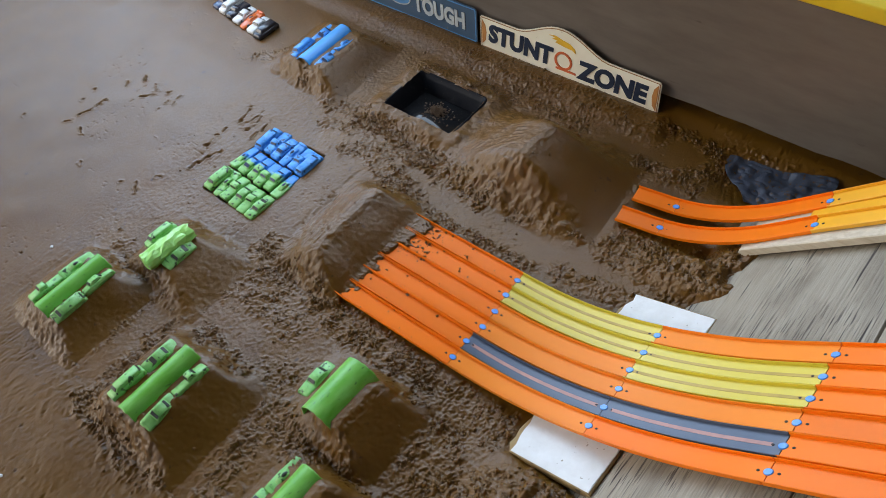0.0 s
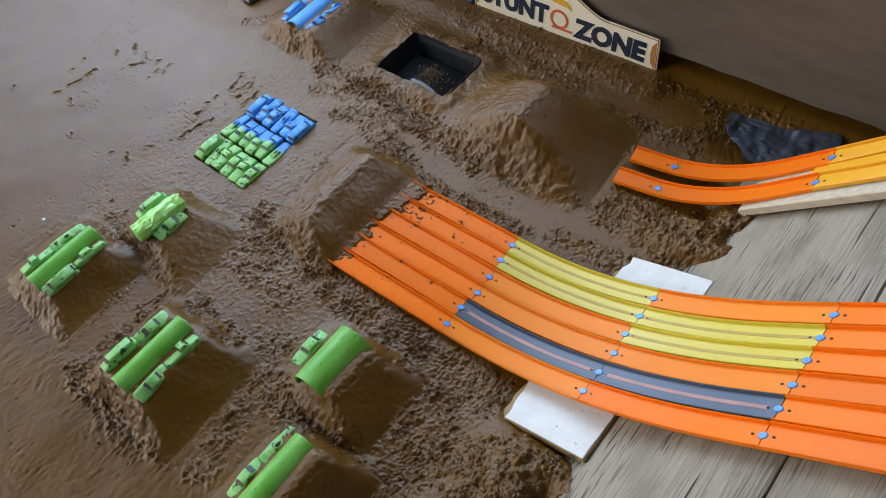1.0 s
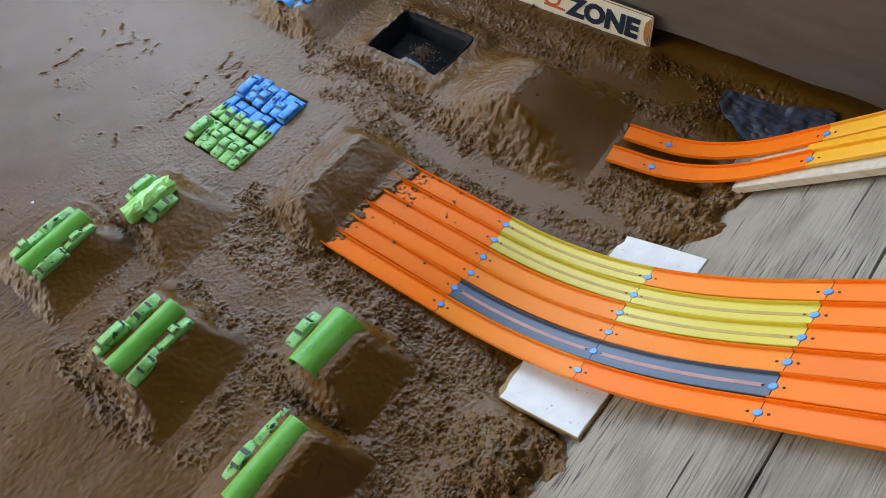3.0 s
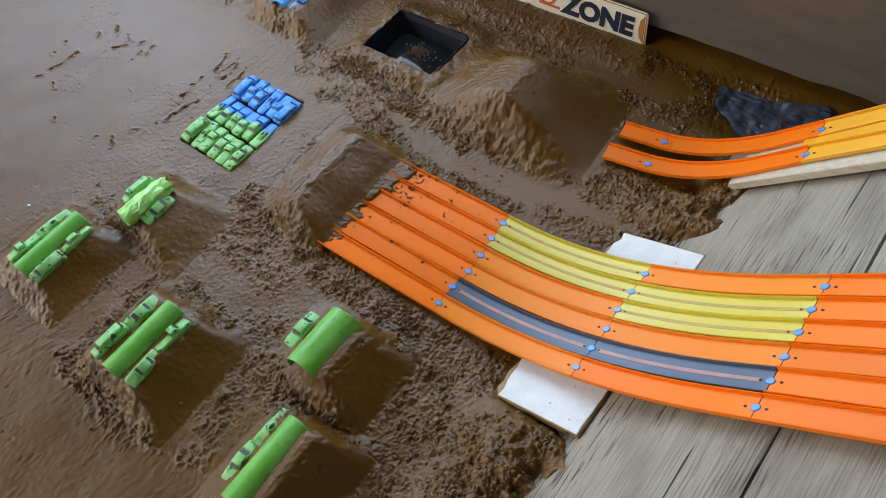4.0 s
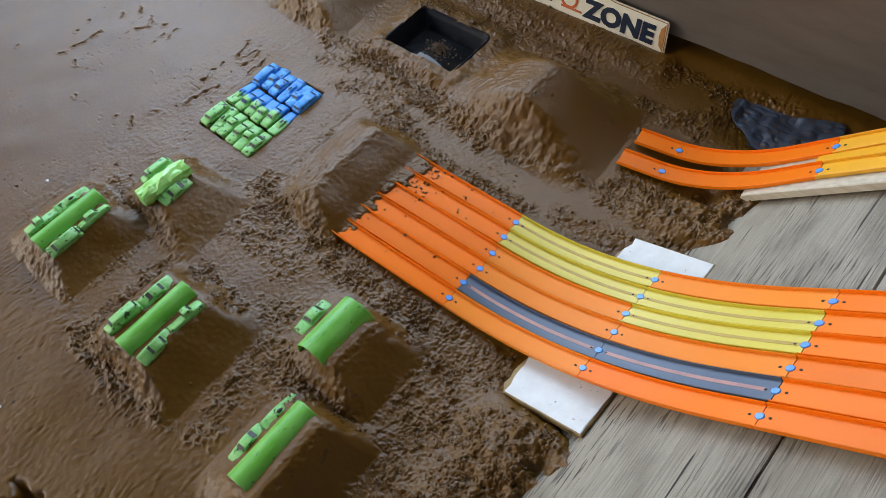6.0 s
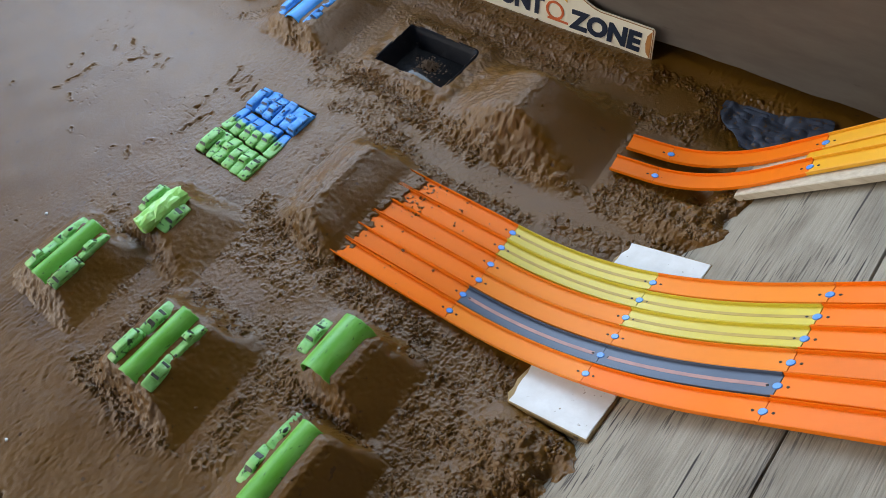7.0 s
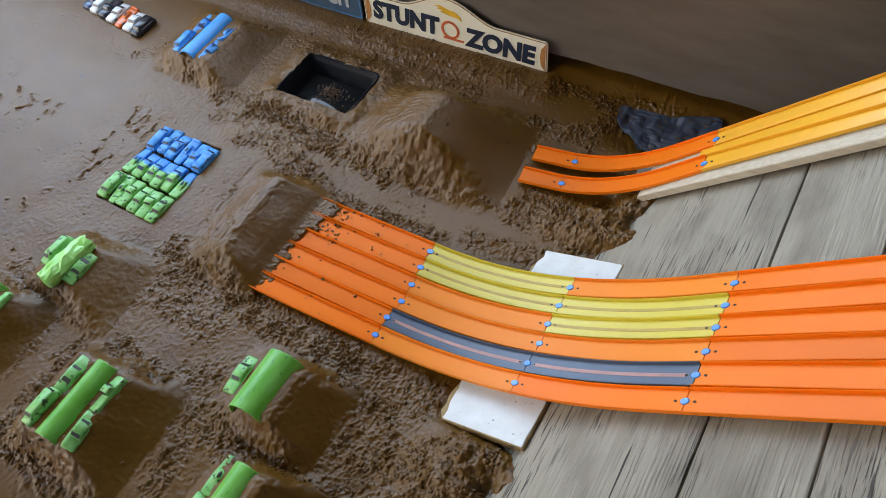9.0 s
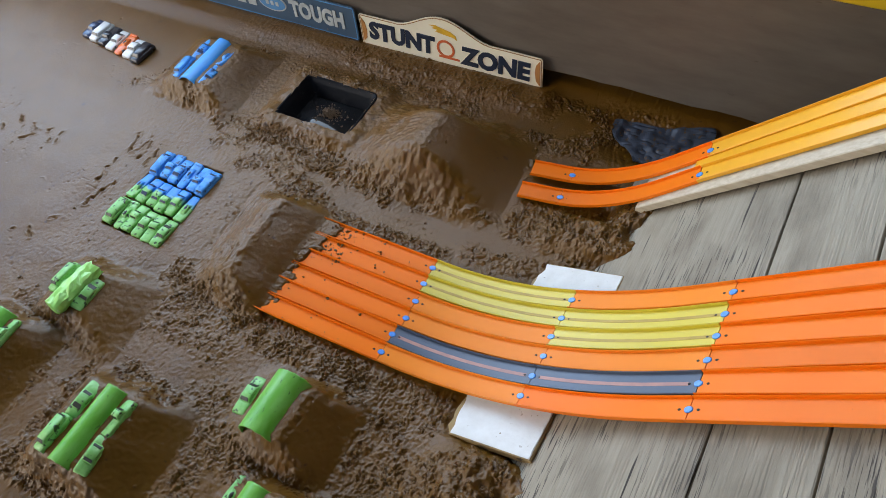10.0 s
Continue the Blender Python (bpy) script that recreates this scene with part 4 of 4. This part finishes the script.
def stunt_sign():
    root = empty("stunt_sign", pose(-0.512, 0.760, 0.004, -4, 0, 0), label="cream metal sign with navy letters leaning on the board", category="sign")
    L, H, top = 0.499, 0.088, 0.132
    pts = [(0.004, 0.0), (L - 0.004, 0.0), (L, 0.004), (L, H - 0.006), (L - 0.004, H - 0.001)]
    for i in range(17):
        u = 0.365 - 0.25 * i / 16
        pts.append((u, H + (top - H) * math.sin(math.pi * i / 16) ** 1.6))
    pts += [(0.004, H), (0.0, H - 0.004), (0.0, 0.004)]
    part("plate", prism(pts, 0.0025), CREAM, root, smooth=False)
    rim = bmesh.new()
    for d0, d1, y in ((0.0022, 0.0042, -0.0008),):
        a, b = inset(pts, d0), inset(pts, d1)
        va = [rim.verts.new((x, y, z)) for x, z in a]
        vb = [rim.verts.new((x, y, z)) for x, z in b]
        wa = [rim.verts.new((x, 0.0005, z)) for x, z in a]
        wb = [rim.verts.new((x, 0.0005, z)) for x, z in b]
        n = len(a)
        for i in range(n):
            j = (i + 1) % n
            for p, q in ((va, vb), (wa, va), (vb, wb)):
                rim.faces.new((p[i], p[j], q[j], q[i]))
    part("border", rim, mat("brown_enamel", (0.34, 0.16, 0.05), 0.4), root, "brown border line", smooth=False)
    lettering("lettering_stunt", "STUNT", 0.066, 0.026, 0.026, NAVY, root, 0.192, bold=0.0030, shear=0.08).location.y = -0.0008
    lettering("lettering_zone", "ZONE", 0.066, 0.284, 0.020, NAVY, root, 0.186, bold=0.0030, shear=0.08).location.y = -0.0008
    bm = bmesh.new()
    n = 36
    a = [[bm.verts.new((0.246 + r * math.cos(2 * math.pi * i / n), y, 0.048 + r * math.sin(2 * math.pi * i / n))) for i in range(n)] for r, y in ((.0245, 0.0), (.0245, -.0014), (.0185, -.0014), (.0185, 0.0))]
    for p, q in zip(a, a[1:]):
        for i in range(n):
            j = (i + 1) % n
            bm.faces.new((p[i], p[j], q[j], q[i]))
    box(bm, 0.226, 0.282, -.0012, 0, 0.021, 0.0265)
    part("loop_emblem", bm, REDORANGE, root, "red-orange loop", smooth=False)
    flame = [(0.205, 0.106), (0.222, 0.104), (0.212, 0.099), (0.228, 0.098), (0.222, 0.092), (0.245, 0.088), (0.268, 0.086), (0.279, 0.080), (0.276, 0.091), (0.262, 0.100), (0.240, 0.104), (0.222, 0.109)]
    bm = prism(flame, 0.0012)
    bmesh.ops.translate(bm, vec=(0, -0.0012, 0), verts=bm.verts)
    part("flame_emblem", bm, GOLD, root, "yellow flame shape", smooth=False)
    for u0, s in ((0.006, 1), (L - 0.006, -1)):
        bm = prism([(u0, 0.010), (u0 + s * 0.010, 0.022), (u0 + s * 0.013, 0.045), (u0 + s * 0.010, 0.066), (u0, 0.080)][::s], 0.001)
        bmesh.ops.translate(bm, vec=(0, -0.001, 0), verts=bm.verts)
        part("corner_ornament", bm, mat("orange_brown_enamel", (0.5, 0.22, 0.06), 0.4), root, smooth=False)


stunt_sign()


def tough_sign():
    root = empty("slogan_sign", pose(-1.06, 0.763, 0.004, -4, 0, 0), label="slate-blue metal sign with silver letters by the board", category="sign")
    L, H = 0.535, 0.098
    pts = [(0.005, 0), (L - 0.005, 0), (L, 0.005), (L, H - 0.005), (L - 0.005, H), (0.005, H), (0, H - 0.005), (0, 0.005)]
    part("plate", prism(pts, 0.0025), SLATESIGN, root, smooth=False)
    bm = bmesh.new()
    a, b = inset(pts, 0.003), inset(pts, 0.006)
    rows = [[bm.verts.new((x, y, z)) for x, z in q] for q, y in ((a, 0.0), (a, -.0009), (b, -.0009), (b, 0.0))]
    for p, q in zip(rows, rows[1:]):
        for i in range(8):
            j = (i + 1) % 8
            bm.faces.new((p[i], p[j], q[j], q[i]))
    part("border", bm, SKYBLUE, root, "blue border line", smooth=False)
    lettering("lettering_tough", "TOUGH", 0.062, 0.325, 0.030, SILVER, root, 0.172, bold=0.0030).location.y = -0.0008
    for nm, rx, rz, y, mt in (("badge", 0.046, 0.024, -0.0014, SILVER), ("badge_field", 0.042, 0.020, -0.0022, SKYBLUE)):
        n = 32
        bm = loft([[(0.268 + rx * math.cos(2 * math.pi * i / n), yy, 0.052 + rz * math.sin(2 * math.pi * i / n)) for i in range(n)] for yy in (0.0, y)])
        part(nm, bm, mt, root, "blue oval badge" if nm == "badge_field" else "", smooth=False)
    for k in range(3):
        part("bar", bm_box(0.247 + .016 * k, 0.257 + .016 * k, -.0030, -.0021, 0.046, 0.058), SILVER, root, smooth=False)
    for k in range(5):
        part("bar", bm_box(0.03 + .038 * k, 0.058 + .038 * k, -.0016, -.0002, 0.030, 0.074, bevel=.0004), SILVER, root, smooth=False)


tough_sign()

# ---- crumpled plastic sheet by the ramp ----


def sheet():
    nx, ny = 60, 46
    rings = []
    for j in range(ny):
        r = []
        for i in range(nx):
            u, v = i / (nx - 1), j / (ny - 1)
            x, y = 0.255 - 0.105 * v + (0.145 + 0.09 * v) * u + 0.006 * math.sin(9 * v), 0.632 + 0.098 * v + 0.038 * u * v + 0.006 * math.sin(8 * u)
            z = -0.005 + 0.011 * u + 0.006 * float(step(y, 0.72, 0.78)) + 0.0035 * float(vnoise(x * 1.6, y, 0.03, 2)) + 0.0035 * abs(float(vnoise(x, y * 1.5, 0.017, 4))) + 0.005 * float(vnoise(x, y, 0.07, 1))
            r.append((x, y, z))
        rings.append(r)
    bm = loft(rings, cap=False, closed=False)
    g = bmesh.ops.extrude_face_region(bm, geom=bm.faces[:])
    bmesh.ops.translate(bm, vec=(0, 0, -0.0012), verts=[v for v in g["geom"] if isinstance(v, bmesh.types.BMVert)])
    tagged(obj("plastic_sheet", bm, TARP, smooth=False), label="crumpled dark blue-grey plastic sheet dusted with sand", category="sheet")


sheet()


# ---- pale chips lying on the sand ----
for k, (x, y) in enumerate(((-0.513, -0.653), (-0.911, -0.29))):
    bm = bmesh.new()
    bmesh.ops.create_icosphere(bm, subdivisions=2, radius=1)
    for v in bm.verts:
        v.co = Vector((v.co.x * 0.0042, v.co.y * (0.0028 + 0.001 * k), v.co.z * 0.0018)) * (1 + 0.25 * noise.noise(v.co * 2 + Vector((k, 0, 0))))
    ob = obj("pebble", bm, WHITEPAINT)
    ob.location = (x, y, float(sand_z(x, y)[0]) + 0.0012)
    tagged(ob, label="tiny pale stone chip lying on the sand", category="pebble", group="pale chips")
